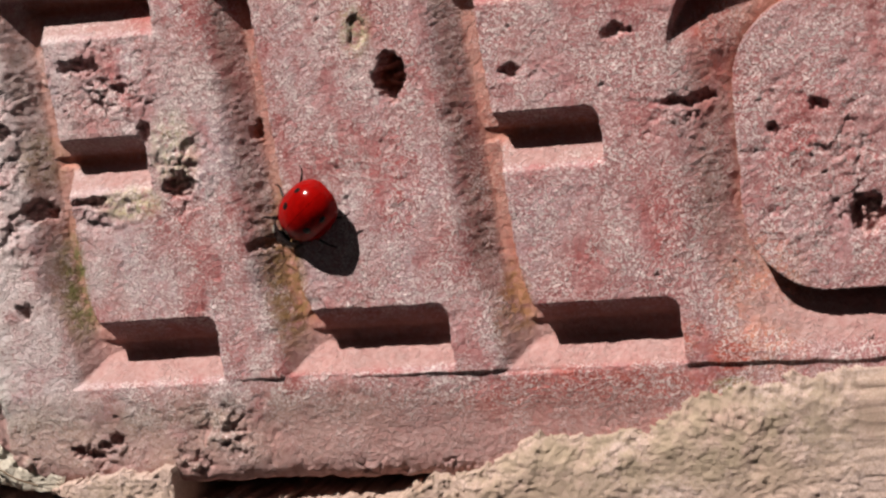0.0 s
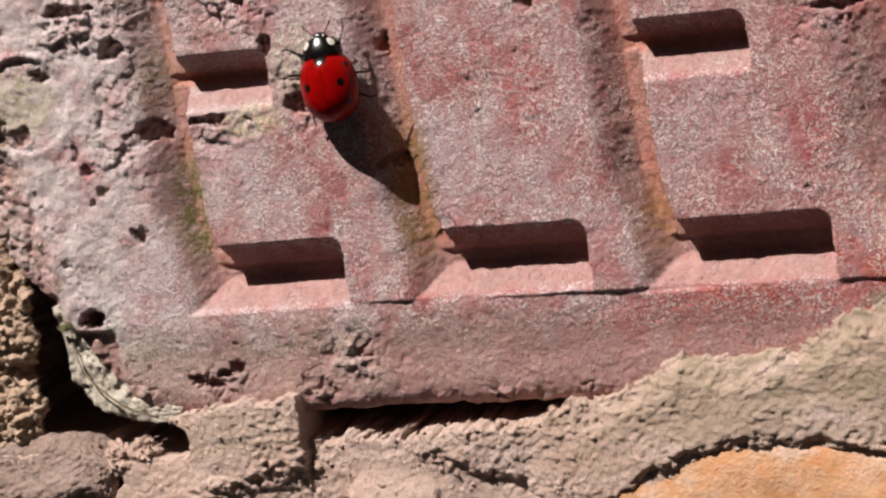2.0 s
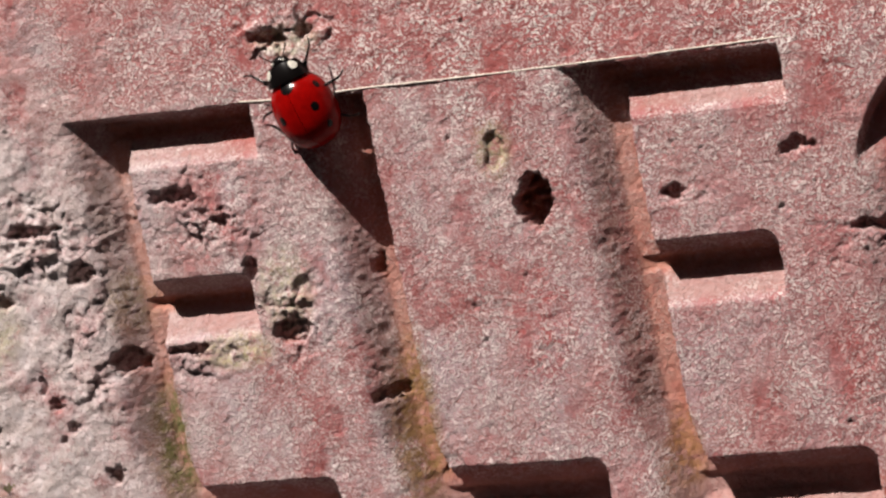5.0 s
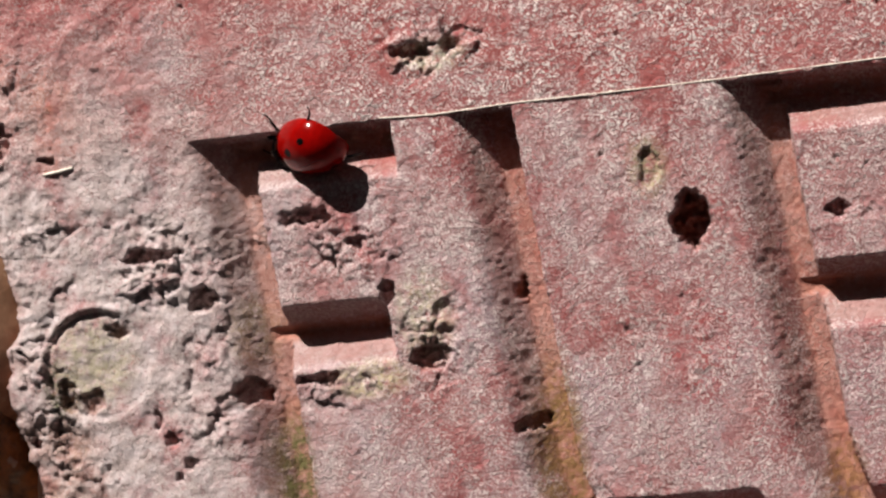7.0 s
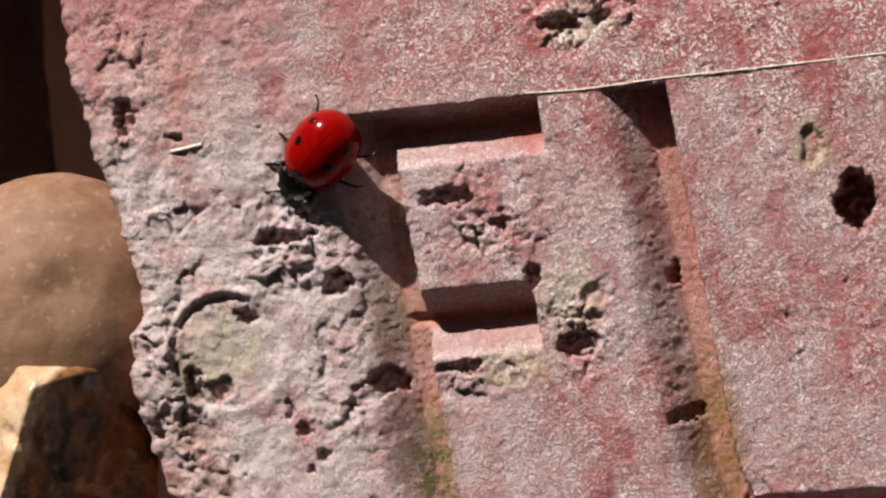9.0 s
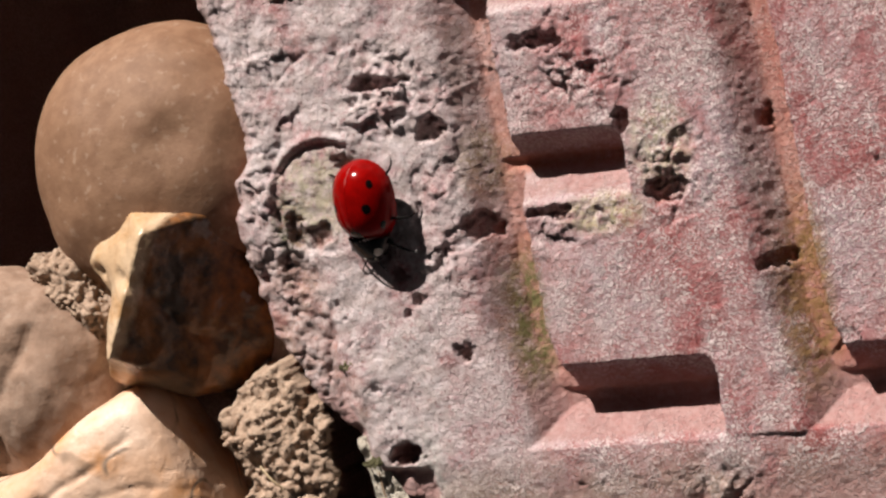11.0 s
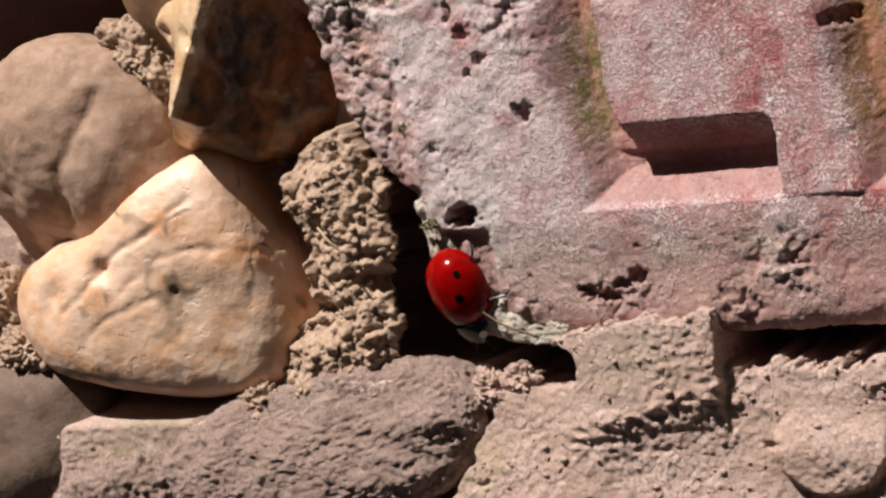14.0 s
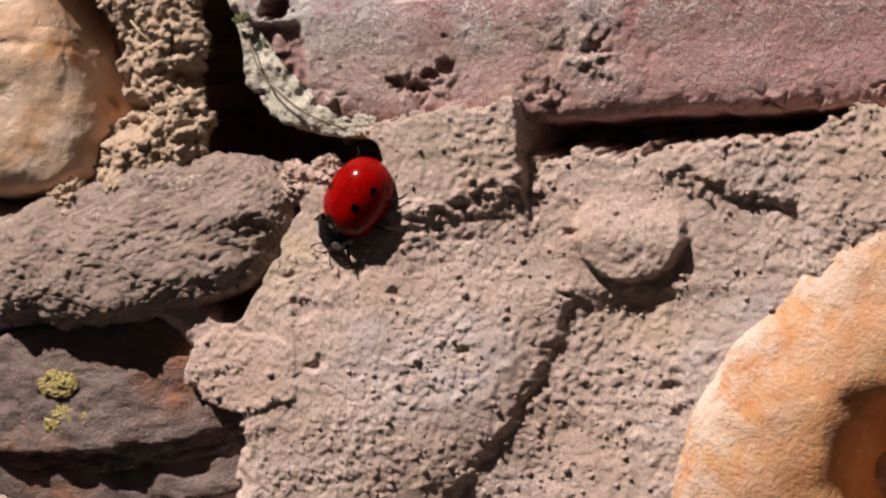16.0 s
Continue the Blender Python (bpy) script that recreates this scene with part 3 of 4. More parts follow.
def brick_height(x, y):
    deep = hollows(x, y)
    z = -deep
    z += 0.16 * fbm(x, y, 0, 7.0, 3, 1) + 0.07 * fbm(x, y, 0, 1.3, 3, 2) + 0.03 * fbm(x, y, 0, 0.5, 2, 3)
    z += 0.34 * smooth(-26, -35, x) * fbm(x, y, 0, 2.8, 4, 44)
    # the strip below the hollows lies a little lower than a thin ragged lip
    lip = -18.55 - 0.02 * (x - 8) + 0.25 * fbm(x, y * 0, 0, 3.0, 3, 4)
    z -= 0.26 * smooth(lip + 0.12, lip - 0.12, y) * smooth(-12, -3, x) * smooth(-18, -18.4, y)
    z -= 0.55 * smooth(-19, -24, y) * smooth(40, 30, x)
    # crumbled patches
    rough = np.zeros_like(x)
    for cx, cy, rx, ry, a in CRUMBLED:
        q = ((x - cx) / rx) ** 2 + ((y - cy) / ry) ** 2
        rough = np.maximum(rough, a * np.exp(-q))
    rough *= smooth(-0.35, 0.25, fbm(x, y, 0, 4.0, 3, 5)) * 0.8 + 0.2
    near, gap, mark = cells(x + 0.5 * fbm(x, y, 0, 1.1, 3, 31), y + 0.5 * fbm(x, y, 0, 1.1, 3, 32), 1.9, 3)
    rough = rough * 1.2
    z += rough * (0.9 * (mark - 0.75) + 0.35 * ridged(x, y, 0, 2.6, 4, 6) - 0.3 + 0.6 * fbm(x, y, 0, 0.9, 3, 7) - 0.8 * smooth(0.14, 0.0, gap) * smooth(0.0, 0.25, perlin(x / 2.9, y / 2.9, 14.5)))
    near, gap, mark = cells(x, y, 0.62, 9)
    z += (0.05 + 0.12 * rough + 0.12 * smooth(0.15, 0.6, deep) * smooth(3.2, 2.4, deep)) * np.sqrt(np.maximum(0.16 - near * near, 0)) * (mark > 0.5)
    # single pits with ragged rims
    wx = x + 0.7 * fbm(x, y, 0, 1.3, 4, 8, 0.62)
    wy = y + 0.7 * fbm(x, y, 0, 1.3, 4, 9, 0.62)
    for cx, cy, rx, ry, a in PITS:
        r = np.hypot((wx - cx) / rx, (wy - cy) / ry)
        z -= a * smooth(1.12, 0.85, r) * (0.75 + 0.5 * fbm(x, y, 0, 0.7, 2, 33))
    # scattered pinholes and flaked spots
    pin = perlin(x / 0.6, y / 0.6, 5.5) * smooth(0.05, 0.35, perlin(x / 5.0, y / 5.0, 9.5))
    z -= 0.35 * smooth(0.40, 0.50, pin)
    z -= 0.07 * smooth(0.16, 0.30, fbm(x, y, 0, 2.2, 5, 34, 0.65))
    # the broken corner lies lower
    z -= 0.75 * smooth(-32.9, -33.9, x + 0.35 * fbm(x, y, 0, 1.6, 3, 46)) * smooth(-19.0, -19.8, y + 0.3 * fbm(x, y, 0, 1.6, 3, 47))
    z -= 0.9 * smooth(-39.6, -41.2, x + 0.18 * (y + 10) + 1.2 * fbm(x, y, 0, 2.4, 4, 48)) * smooth(2.0, -3.0, y)
    # a curved imprint
    r = np.hypot(x + 40.0, y - 3.1)
    side = smooth(0.25, -0.25, (x + 40.0) / np.maximum(r, 0.1) - 0.55 * (y - 3.1) / np.maximum(r, 0.1))
    z += side * (0.22 * np.exp(-((r - 5.0) / 0.30) ** 2) - 0.24 * np.exp(-((r - 4.45) / 0.22) ** 2)) - 0.16 * smooth(4.7, 4.2, r)
    # worn ends: the face rounds off, then falls away
    ey, ex = zip(*LEFT_EDGE)
    edge = np.interp(y, ey, ex) + 0.9 * fbm(x * 0.3, y, 0, 2.4, 4, 10)
    low = -28.7 + 0.5 * fbm(x, y * 0.3, 0, 3.0, 4, 11) - 0.02 * x
    for gap in (x - edge, y - low):
        z -= 1.1 * np.exp(-np.clip(gap, 0, 9) / 0.9) * (gap > 0) + np.where(gap <= 0, 1.1 + np.clip(-gap * 12, 0, 26), 0)
    return np.maximum(z, -28)


def build_brick():
    xs = steps((-54, 58, 0.155), (58, 164, 2.0))
    ys = steps((-31, 36, 0.155), (36, 74, 2.0))
    gx, gy = np.meshgrid(xs, ys)
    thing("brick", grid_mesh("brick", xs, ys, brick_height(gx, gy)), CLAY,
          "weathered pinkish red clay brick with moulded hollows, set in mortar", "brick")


build_brick()


# ---- the ground: mortar, soil and the gaps in it, one sheet ----
MORTAR_RIM = ((-300, -31), (-31, -30.6), (-27.5, -27.6), (-22, -27.0), (-15.4, -26.6), (-15.0, -31.0), (-4, -31.2), (5, -30.9), (9.5, -29.6), (15.2, -28.2),
              (21.1, -24.9), (27, -25.3), (31.9, -24.7), (37.4, -22.0), (45.3, -20.4), (60, -19.5), (300, -19))
CRACK = ((-42.4, -14.0), (-40.9, -18.5), (-40.2, -22.5), (-40.0, -27.0), (-38.2, -30.6), (-37.6, -33.6), (-39.6, -37.2), (-42.0, -41.0))
CRACK_ALONG = ((-38.5, -30.8), (-33.0, -31.0), (-28.4, -30.6))
LEDGE = ((-6, -32.5), (-2, -33.4), (0, -34.0), (6, -35.4), (6.6, -39.8), (7.4, -41.4), (10, -41.0), (12.4, -39.7), (17, -35.8), (23.7, -33.4), (34, -33.0), (42, -35.3), (60, -40), (120, -60))


def ground_height(x, y):
    rx, ry = zip(*MORTAR_RIM)
    rim = np.interp(x, rx, ry) + 0.9 * fbm(x, y * 0.4, 0, 3.0, 5, 20, 0.6) + 0.8 * fbm(x, y, 0, 1.1, 4, 38, 0.6)
    wx, wy = x + 1.0 * fbm(x, y, 0, 3.0, 4, 29), y + 1.0 * fbm(x, y, 0, 3.0, 4, 30)
    z = -0.75 + 0.55 * fbm(x, y, 0, 14.0, 3, 21) + 0.26 * fbm(x, y, 0, 4.0, 4, 22)
    # a broad mound with a broken edge on two sides
    e1 = 0.92 * (wx + 13.4) - 0.39 * (wy + 46.7)
    e2 = 0.725 * (wx + 18.4) - 0.689 * (wy + 53.4)
    e = np.logaddexp(e1 / 1.5, e2 / 1.5) * 1.5 + 0.5 * fbm(x, y, 0, 1.4, 3, 35)
    r = np.hypot((x + 28.0) / 17, (y + 48) / 13)
    away = smooth(-41.5, -43.8, y) * smooth(14, 3, e)
    z += 1.5 * smooth(1.2, 0.2, r) - 0.35 * smooth(-3, -0.3, e) * away - 0.65 * smooth(-0.7, 0.5, e) * away
    shelf = smooth(1.05, 0.95, np.hypot((wx + 40.5) / 5.6, (wy + 47.6) / 3.4) + 0.12 * fbm(x, y, 0, 1.8, 4, 57))
    z += 0.25 * shelf
    # the raised block with a sheer side and a curled, broken lower edge
    foot = wy - 0.27 * (x + 15)
    block = smooth(-15.0, -15.5, x + 0.25 * fbm(x, y, 0, 1.5, 3, 25)) * (0.22 * smooth(-33.4, -32.2, foot) + 0.78 * smooth(-39, -30.5, foot)) * smooth(-31, -25, x)
    z += 1.4 * block
    curl = smooth(-34.6, -33.4, foot) * smooth(-31.4, -32.4, foot) * smooth(-30, -26, x) * smooth(-14, -17, x)
    z += 0.45 * curl * (1 - 3.0 * np.abs(perlin(x / 1.5, y / 1.1, 51.5)))
    # a half-round tongue
    r = np.hypot((x + 0.25 * (wx - x) + 7.0) / 4.5, (y + 0.25 * (wy - y) + 37.4) / 3.9) + 0.05 * fbm(x, y, 0, 0.9, 3, 59)
    z += 1.0 * smooth(1.05, 0.90, r) * smooth(-34.2, -38.2, y) - 0.2 * smooth(1.6, 1.05, r) * smooth(-38, -40, y)
    # the upper course of mortar ends in a crumbling ledge
    lx, ly = zip(*LEDGE)
    ledge = np.interp(x + 0.4 * fbm(x, y, 0, 2.0, 3, 52), lx, ly)
    z += 0.75 * smooth(-1.1, 0.5, y - ledge + 1.5 * fbm(x, y, 0, 1.9, 4, 53, 0.65)) * smooth(-6, -1, x)
    z += 0.7 * smooth(6.2, 9.0, x) * smooth(-42, -36, y)
    # sandy crust: grains of several sizes, small pits, crumbs pressed into it
    coarse = 0.55 + 0.45 * smooth(-0.25, 0.25, fbm(x, y, 0, 7.0, 3, 55)) + 0.4 * smooth(rim - 6, rim - 1, y) * smooth(-8, 6, x)
    z += 0.14 * coarse * ridged(x, y, 0, 1.7, 3, 23) - 0.1
    for size, high, seed in ((1.7, 0.08, 12), (0.85, 0.13, 5), (0.5, 0.20, 8)):
        near, gap, mark = cells(x + 0.25 * size * perlin(x / size, y / size, 4.5), y + 0.25 * size * perlin(x / size, y / size, 7.5), size, seed)
        z += high * coarse * np.sqrt(np.maximum(0.30 - near * near, 0)) * (mark > 0.2) * (0.35 + mark)
    pit = perlin(x / 1.05, y / 1.05, 61.5) * smooth(-0.1, 0.25, perlin(x / 5.0, y / 5.0, 62.5))
    z -= 0.12 * smooth(0.30, 0.50, pit)
    for cx, cy, wide in ((-34.6, -42.4, 1.3), (-33.6, -47.0, 1.1), (-26.4, -41.6, 0.8), (-4.6, -50.0, 0.9), (-12.6, -42.4, 0.8), (-11.4, -37.6, 0.7), (-36.0, -39.8, 0.8), (-20.6, -46.2, 0.6)):
        z -= 0.45 * smooth(1.15, 0.3, np.hypot((wx - cx) / wide, (wy - cy) / (0.6 * wide)) + 0.5 * fbm(x, y, 0, 0.8, 3, 58))
    # the fall to the brick's bed
    z -= 1.0 * smooth(rim - 3.2, rim - 0.2, y) * smooth(8, 13, x)
    z -= (14 - 7 * smooth(-40, -46, x)) * smooth(rim - 0.2, rim + 0.9, y) * smooth(-62, -54, x) * smooth(176, 166, x) * smooth(86, 76, y)
    # pebble bed and the deep hollow beside the brick
    bed = smooth(-47, -52, x) * smooth(-34.5, -31.5, y) * smooth(-140, -120, x) * smooth(120, 90, y)
    z = z * (1 - bed) + bed * (-8.5 + 1.6 * fbm(x, y, 0, 5.0, 4, 28))
    pit = smooth(-44, -50, x - 0.2 * y) * smooth(-4, 1, y + 5.5 * smooth(-58, -64, x)) * smooth(-112, -100, x) * smooth(64, 52, y)
    # sunk further past x -66 only to darken its floor
    z -= (30 + 46 * smooth(-66, -70, x)) * pit
    # an unseen bank, added to keep the sun off the hollow's near wall
    z += 30 * smooth(-84, -90, x) * smooth(40, 46, y) * smooth(-400, -220, x) * smooth(400, 220, y)
    # cracks
    z -= 45 * smooth(2.7, 1.7, near_line(wx, wy, CRACK))
    z -= 40 * smooth(1.5, 0.8, near_line(wx, wy, CRACK_ALONG))
    z -= 40 * smooth(-51.5, -49.5, x) * smooth(-39.0, -40.5, x) * smooth(-31.2, -30.2, y) * smooth(-11, -13, y)
    # room for the stones that are bedded in it
    z -= 4 * smooth(0.935, 0.87, np.hypot((x - 33) / 38.5, (y + 65.5) / 33.2) + 0.07 * fbm(x, y, 0, 5.0, 5, 43, 0.62))
    z -= 3.4 * smooth(1.1, 0.9, np.hypot((x + 56) / 14.5, (y + 54) / 12.0) + 0.08 * fbm(x, y, 0, 4.0, 4, 56)) * (1 - shelf)
    return z


def build_ground():
    far = np.array([-30000, -8000, -2500, -900, -400])
    xs = np.concatenate([far, steps((-220, -84, 4.0), (-84, -48, 0.2), (-48, 14, 0.135), (14, 52, 0.17), (52, 220, 4.0)), -far[::-1]])
    ys = np.concatenate([far, steps((-200, -60, 4.0), (-60, -24, 0.135), (-24, -17, 0.25), (-17, 40, 0.7), (40, 220, 4.0)), -far[::-1]])
    gx, gy = np.meshgrid(xs, ys)
    thing("ground", grid_mesh("ground", xs, ys, ground_height(gx, gy)), SOIL, "dry sandy mortar and soil round the brick", "ground", kind="structure")


build_ground()

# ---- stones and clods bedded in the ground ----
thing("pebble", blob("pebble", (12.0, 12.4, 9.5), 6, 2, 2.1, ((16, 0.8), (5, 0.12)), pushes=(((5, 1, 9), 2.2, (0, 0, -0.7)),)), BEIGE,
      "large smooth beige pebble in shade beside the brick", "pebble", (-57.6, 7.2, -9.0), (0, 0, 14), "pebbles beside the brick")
thing("pebble", blob("pebble", (14.9, 14.0, 8.2), 7, 3.2, 2.1, ((16, 0.8), (5, 0.22), (1.6, 0.05)),
                     (((-0.44, 0.90, 0.15), 8.0), ((0.917, 0.40, 0.1), 11.0), ((-0.14, -0.98, 0.1), 9.8), ((0.1, -0.1, 1.0), 6.6)), flat=2.2, soft=1.7,
                     pushes=(((-6.5, 6.5, 4.5), 4.5, (0.5, -1.0, -0.8)), ((-8.0, -0.6, 5.0), 1.3, (0, 0.2, -1.0)), ((-3.2, 1.4, 6.0), 1.0, (0, 0, -0.9)), ((3.6, -0.8, 6), 0.45, (0, 0, -0.39)), ((5.3, -3.8, 6), 0.41, (0, 0, -0.50)),
                             ((3.6, -4.5, 6), 0.41, (0, 0, -0.44)), ((7.4, 2.4, 6), 0.60, (0, 0, -0.44)), ((8.0, 0.1, 6), 0.45, (0, 0, -0.33))),
                     grooves=((((5.8, 7.0), (2.8, 4.9), (-1.8, 2.9), (-4.7, -0.1), (-7.4, -2.0)), 0.38, 0.22), (((12.3, 1.6), (6.3, 3.0), (2.2, 1.9), (-1.5, -0.5)), 0.3, 0.14),
                              (((2.4, -0.7), (-1.8, -2.2), (-5.2, -4.1), (-6.0, -5.3)), 0.3, 0.15))), CREAM,
      "cream and ochre flint pebble with dark pits and grooves", "pebble", (-65.4, -22.0, -4.4), (0, 0, 0), "pebbles beside the brick")
thing("pebble", blob("pebble", (11.4, 10.6, 7.4), 6, 4.1, 2.2, ((9, 1.3), (3, 0.15)), (((-0.3, -0.6, 0.7), 6.6),), soft=1.2, pushes=(((6, 0.5, 5), 3.0, (0, 0, 0.7)),),
                     grooves=((((5.6, 5.4), (5.0, 4.0), (3.4, 1.6), (1.6, -1.2), (1.2, -4.5)), 0.5, 0.4),)), GREY,
      "grey-brown rounded pebble with a creased side", "pebble", (-74.0, -10.8, -6.2), (0, 0, 0), "pebbles beside the brick")
thing("pebble", blob("pebble", (8.6, 8.0, 6), 5, 5.1, 2.2, ((9, 1.0),)), DARK,
      "dark grey rounded pebble half in the soil", "pebble", (-81.0, -35.2, -5.0), (0, 0, 10), "pebbles beside the brick")
thing("flint_stone", blob("flint_stone", (8.6, 10.4, 10.5), 7, 6.1, 2.6, ((9, 0.5), (2.5, 0.22), (0.8, 0.05)),
                          (((0.70, -0.26, 0.66), 2.5), ((-0.62, 0.28, 0.73), 7.1), ((0.25, 0.85, 0.45), 7.4), ((-0.95, 0.0, 0.25), 7.4), ((-0.1, -0.95, 0.30), 7.4), ((0.95, 0.1, 0.1), 5.0)), soft=0.22,
                          pushes=(((-6.0, -0.6, 2.5), 2.8, (1.3, 0, -0.8)), ((-5.4, -6.4, 1.0), 2.6, (-1.2, -0.8, 0.4)), ((-1.0, -8.4, -1.0), 3.2, (0.2, -1.2, 2.0)), ((2.0, 1.2, -1.0), 2.4, (-0.5, 0.3, -0.9)), ((-3.4, 2.8, 4.5), 1.6, (0.5, 0.2, 0.6)),
                                  ((-5.8, 2.2, 4.0), 0.7, (0.5, 0, -0.5)), ((-6.2, 3.2, 3.5), 2.2, (-1.6, 0, 0.8))),
                          grooves=((((-3.0, 1.6), (-1.2, -0.4), (0.2, -3.4), (2.6, -5.4)), 0.5, 0.6),)), TAN,
      "angular flint with a cream rind and a dark brown core", "stone", (-54.6, -3.2, -4.4), (0, 0, 0))
thing("orange_stone", blob("orange_stone", (39.5, 34.2, 9), 7, 7.1, 2.05, ((14, 1.4), (5, 0.35), (2, 0.12), (0.8, 0.06)), flat=7,
                           pushes=(((-20.0, 11.5, 8), 2.4, (0.6, 0, -12.0)), ((-20.6, 8, 8), 2.8, (0.6, 0, -12.0)), ((-23.5, 14.6, 8), 0.8, (0, 0, -1.2)), ((-24.2, 17.0, 8), 0.7, (0, 0, -1.0)))), ORANGE,
      "broken orange clay brick bedded in mortar", "brick", (33, -65.5, -7.6))
thing("mortar_lump", blob("mortar_lump", (15.2, 6.4, 5.2), 7, 8.1, 2.5, ((8, 1.2), (3.0, 0.5), (1.2, 0.22)), (((0.1, 0.25, 1.0), 4.2),), 0.05, flat=3.2, soft=0.7,
                          pushes=(((-9.0, -4.2, 2.5), 2.0, (0, 1.6, -0.6)), ((-5.0, -5.2, 2.0), 1.3, (0, 1.2, 0)), ((-14.0, -1.5, 1), 2.2, (1.6, 0.6, 0)), ((11.0, 1.8, 3.5), 3.5, (0.6, 0.4, 0.8))), grains=0.25), LUMP,
      "rough greyish pink lump of old mortar", "mortar lump", (-51.2, -37.1, -3.4), (0, 0, 10))
thing("mortar_lump", blob("mortar_lump", (6.4, 4.6, 3.6), 6, 18.4, 2.3, ((5, 1.0), (2.0, 0.4)), (), 0.05, grains=0.4), LUMP,
      "small dark crumbly lump of mortar beside a larger one", "mortar lump", (-70.6, -41.4, -2.6), (0, 0, 20))


def build_slate():
    """A split slate: thin layers on one another, each set back a little."""
    slate = tagged(new("slate_piece"), "dark slate piece split in thin layers with rusty patches", "stone")
    slate.matrix_world = pose(-55.0 * MM, -51.5 * MM, -5.2 * MM, 0, 0, 0)
    for k, (cx, cy, rx, ry, z) in enumerate(((1.6, -2.6, 15.0, 11.0, 0.4), (1.4, 0.4, 14.6, 8.0, 1.1), (1.0, 2.0, 14.2, 6.3, 1.8), (0.9, 2.4, 14.0, 5.8, 2.4), (0.6, 2.9, 13.8, 5.4, 3.0))):
        layer = new("layer", blob("layer", (rx, ry, 0.62), 6, 9.1 + k * 0.13, 4.0, ((9, 0.8), (2, 0.45), (0.7, 0.14)), (), 0.04, flat=6))
        layer.data.materials.append(SLATE)
        layer.parent = slate
        layer.matrix_basis = pose(cx * MM, cy * MM, z * MM, 0, 0, 4)
        tagged(layer)


build_slate()


# ---- mud between the pebbles and the brick ----
def mud_height(x, y):
    wx, wy = x + 1.3 * fbm(x, y, 0, 3.5, 4, 70, 0.6), y + 1.3 * fbm(x, y, 0, 3.5, 4, 71, 0.6)
    wide = 5.2 + 0.9 * fbm(x, y, 0, 6.0, 2, 72)
    gap = near_line(wx, wy, ((-47.8, -15.6), (-45.8, -19.4), (-46.4, -23.6), (-46.2, -28.0), (-50.6, -31.0))) / wide
    z = -8.5 + 5.6 * smooth(1.0, 0.90, gap) + 1.8 * smooth(0.85, 0.2, gap)
    arm = near_line(wx, wy, ((-47.5, -12.6), (-44.0, -15.4))) / 2.6
    z = np.maximum(z, -8.5 + 6.6 * smooth(1.1, 0.75, arm))
    z -= 2.6 * np.exp(-(((x + 44.0) / 2.4) ** 2 + ((y + 23.2) / 1.1) ** 2)) + 2.0 * np.exp(-(((x + 49.5) / 2.0) ** 2 + ((y + 25.4) / 0.9) ** 2))
    # crumbs of all sizes, smoother towards the sandy upper end
    crumbly = 0.35 + 0.65 * smooth(-52, -46, x - 0.6 * (y + 18))
    for size, high, seed in ((2.6, 1.1, 21), (1.5, 0.8, 22), (0.9, 0.5, 23), (0.5, 0.25, 24)):
        near, hole, mark = cells(x + 0.35 * size * perlin(x / size, y / size, 4.7), y + 0.35 * size * perlin(x / size, y / size, 7.7), size, seed)
        z += high * crumbly * (0.7 * (1.9 * np.abs(perlin(x / size, y / size, seed + 0.3)) - 0.4) + 0.45 * (np.sqrt(np.maximum(0.42 - near * near, 0)) * (0.3 + mark) - 0.35))
    z += 0.5 * fbm(x, y, 0, 1.6, 5, 73, 0.6) - 9 * smooth(-45, -42, x) * (z < -6)
    z -= 45 * smooth(-43.0, -41.9, x + 0.9 * fbm(x, y, 0, 2.2, 4, 74))
    edge = np.minimum(np.minimum(x + 60, -36.5 - x), np.minimum(y + 38, -7 - y))
    return z - 6 * smooth(2.5, 0, edge)


def build_mud():
    xs, ys = steps((-60, -36.5, 0.13)), steps((-38, -7, 0.13))
    gx, gy = np.meshgrid(xs, ys)
    z = mud_height(gx, gy)
    # the bank overhangs the crack
    under = gx - 0.9 * np.clip(-3.6 - z, 0, 9) * smooth(-46.5, -43.5, gx)
    co = np.stack([under, gy, z], -1).reshape(-1, 3) * MM
    i = (np.arange(len(ys) - 1)[:, None] * len(xs) + np.arange(len(xs) - 1)[None]).ravel()
    thing("mud_bank", raw_mesh("mud_bank", co, np.stack([i, i + 1, i + len(xs) + 1, i + len(xs)], -1)), MUD, "crumbly bank of dried brown mud between pebbles and brick", "mud")


build_mud()
for cx, cy, r, seed, turn, mat in ((-66.2, -3.4, 3.4, 5, -42, MUD), (-35.0, -32.4, 1.7, 7, 0, SOIL), (-32.4, -31.6, 1.3, 9, 30, SOIL), (-79.5, -27.5, 2.6, 8, 0, MUD), (-84.0, -23.0, 4.2, 11, 0, MUD), (-56.6, -33.2, 2.2, 10, 20, MUD)):
    thing("soil_clod", blob("soil_clod", (r * (1.5 if seed == 5 else 1.0), r * 0.9, r * 0.85), 6, 20 + seed, 2.2, ((r, r * 0.45), (2.1, 0.5), (0.9, 0.2)), (), 0.06, grains=0.5), mat,
          "crumbly dried brown mud clod among pebbles" if mat is MUD else "small sandy clod in the crack beside the brick", "soil clod", (cx, cy, -r * 0.85 - (2.6 if seed == 5 else 0.6)), (0, 0, turn), "clods beside the brick")


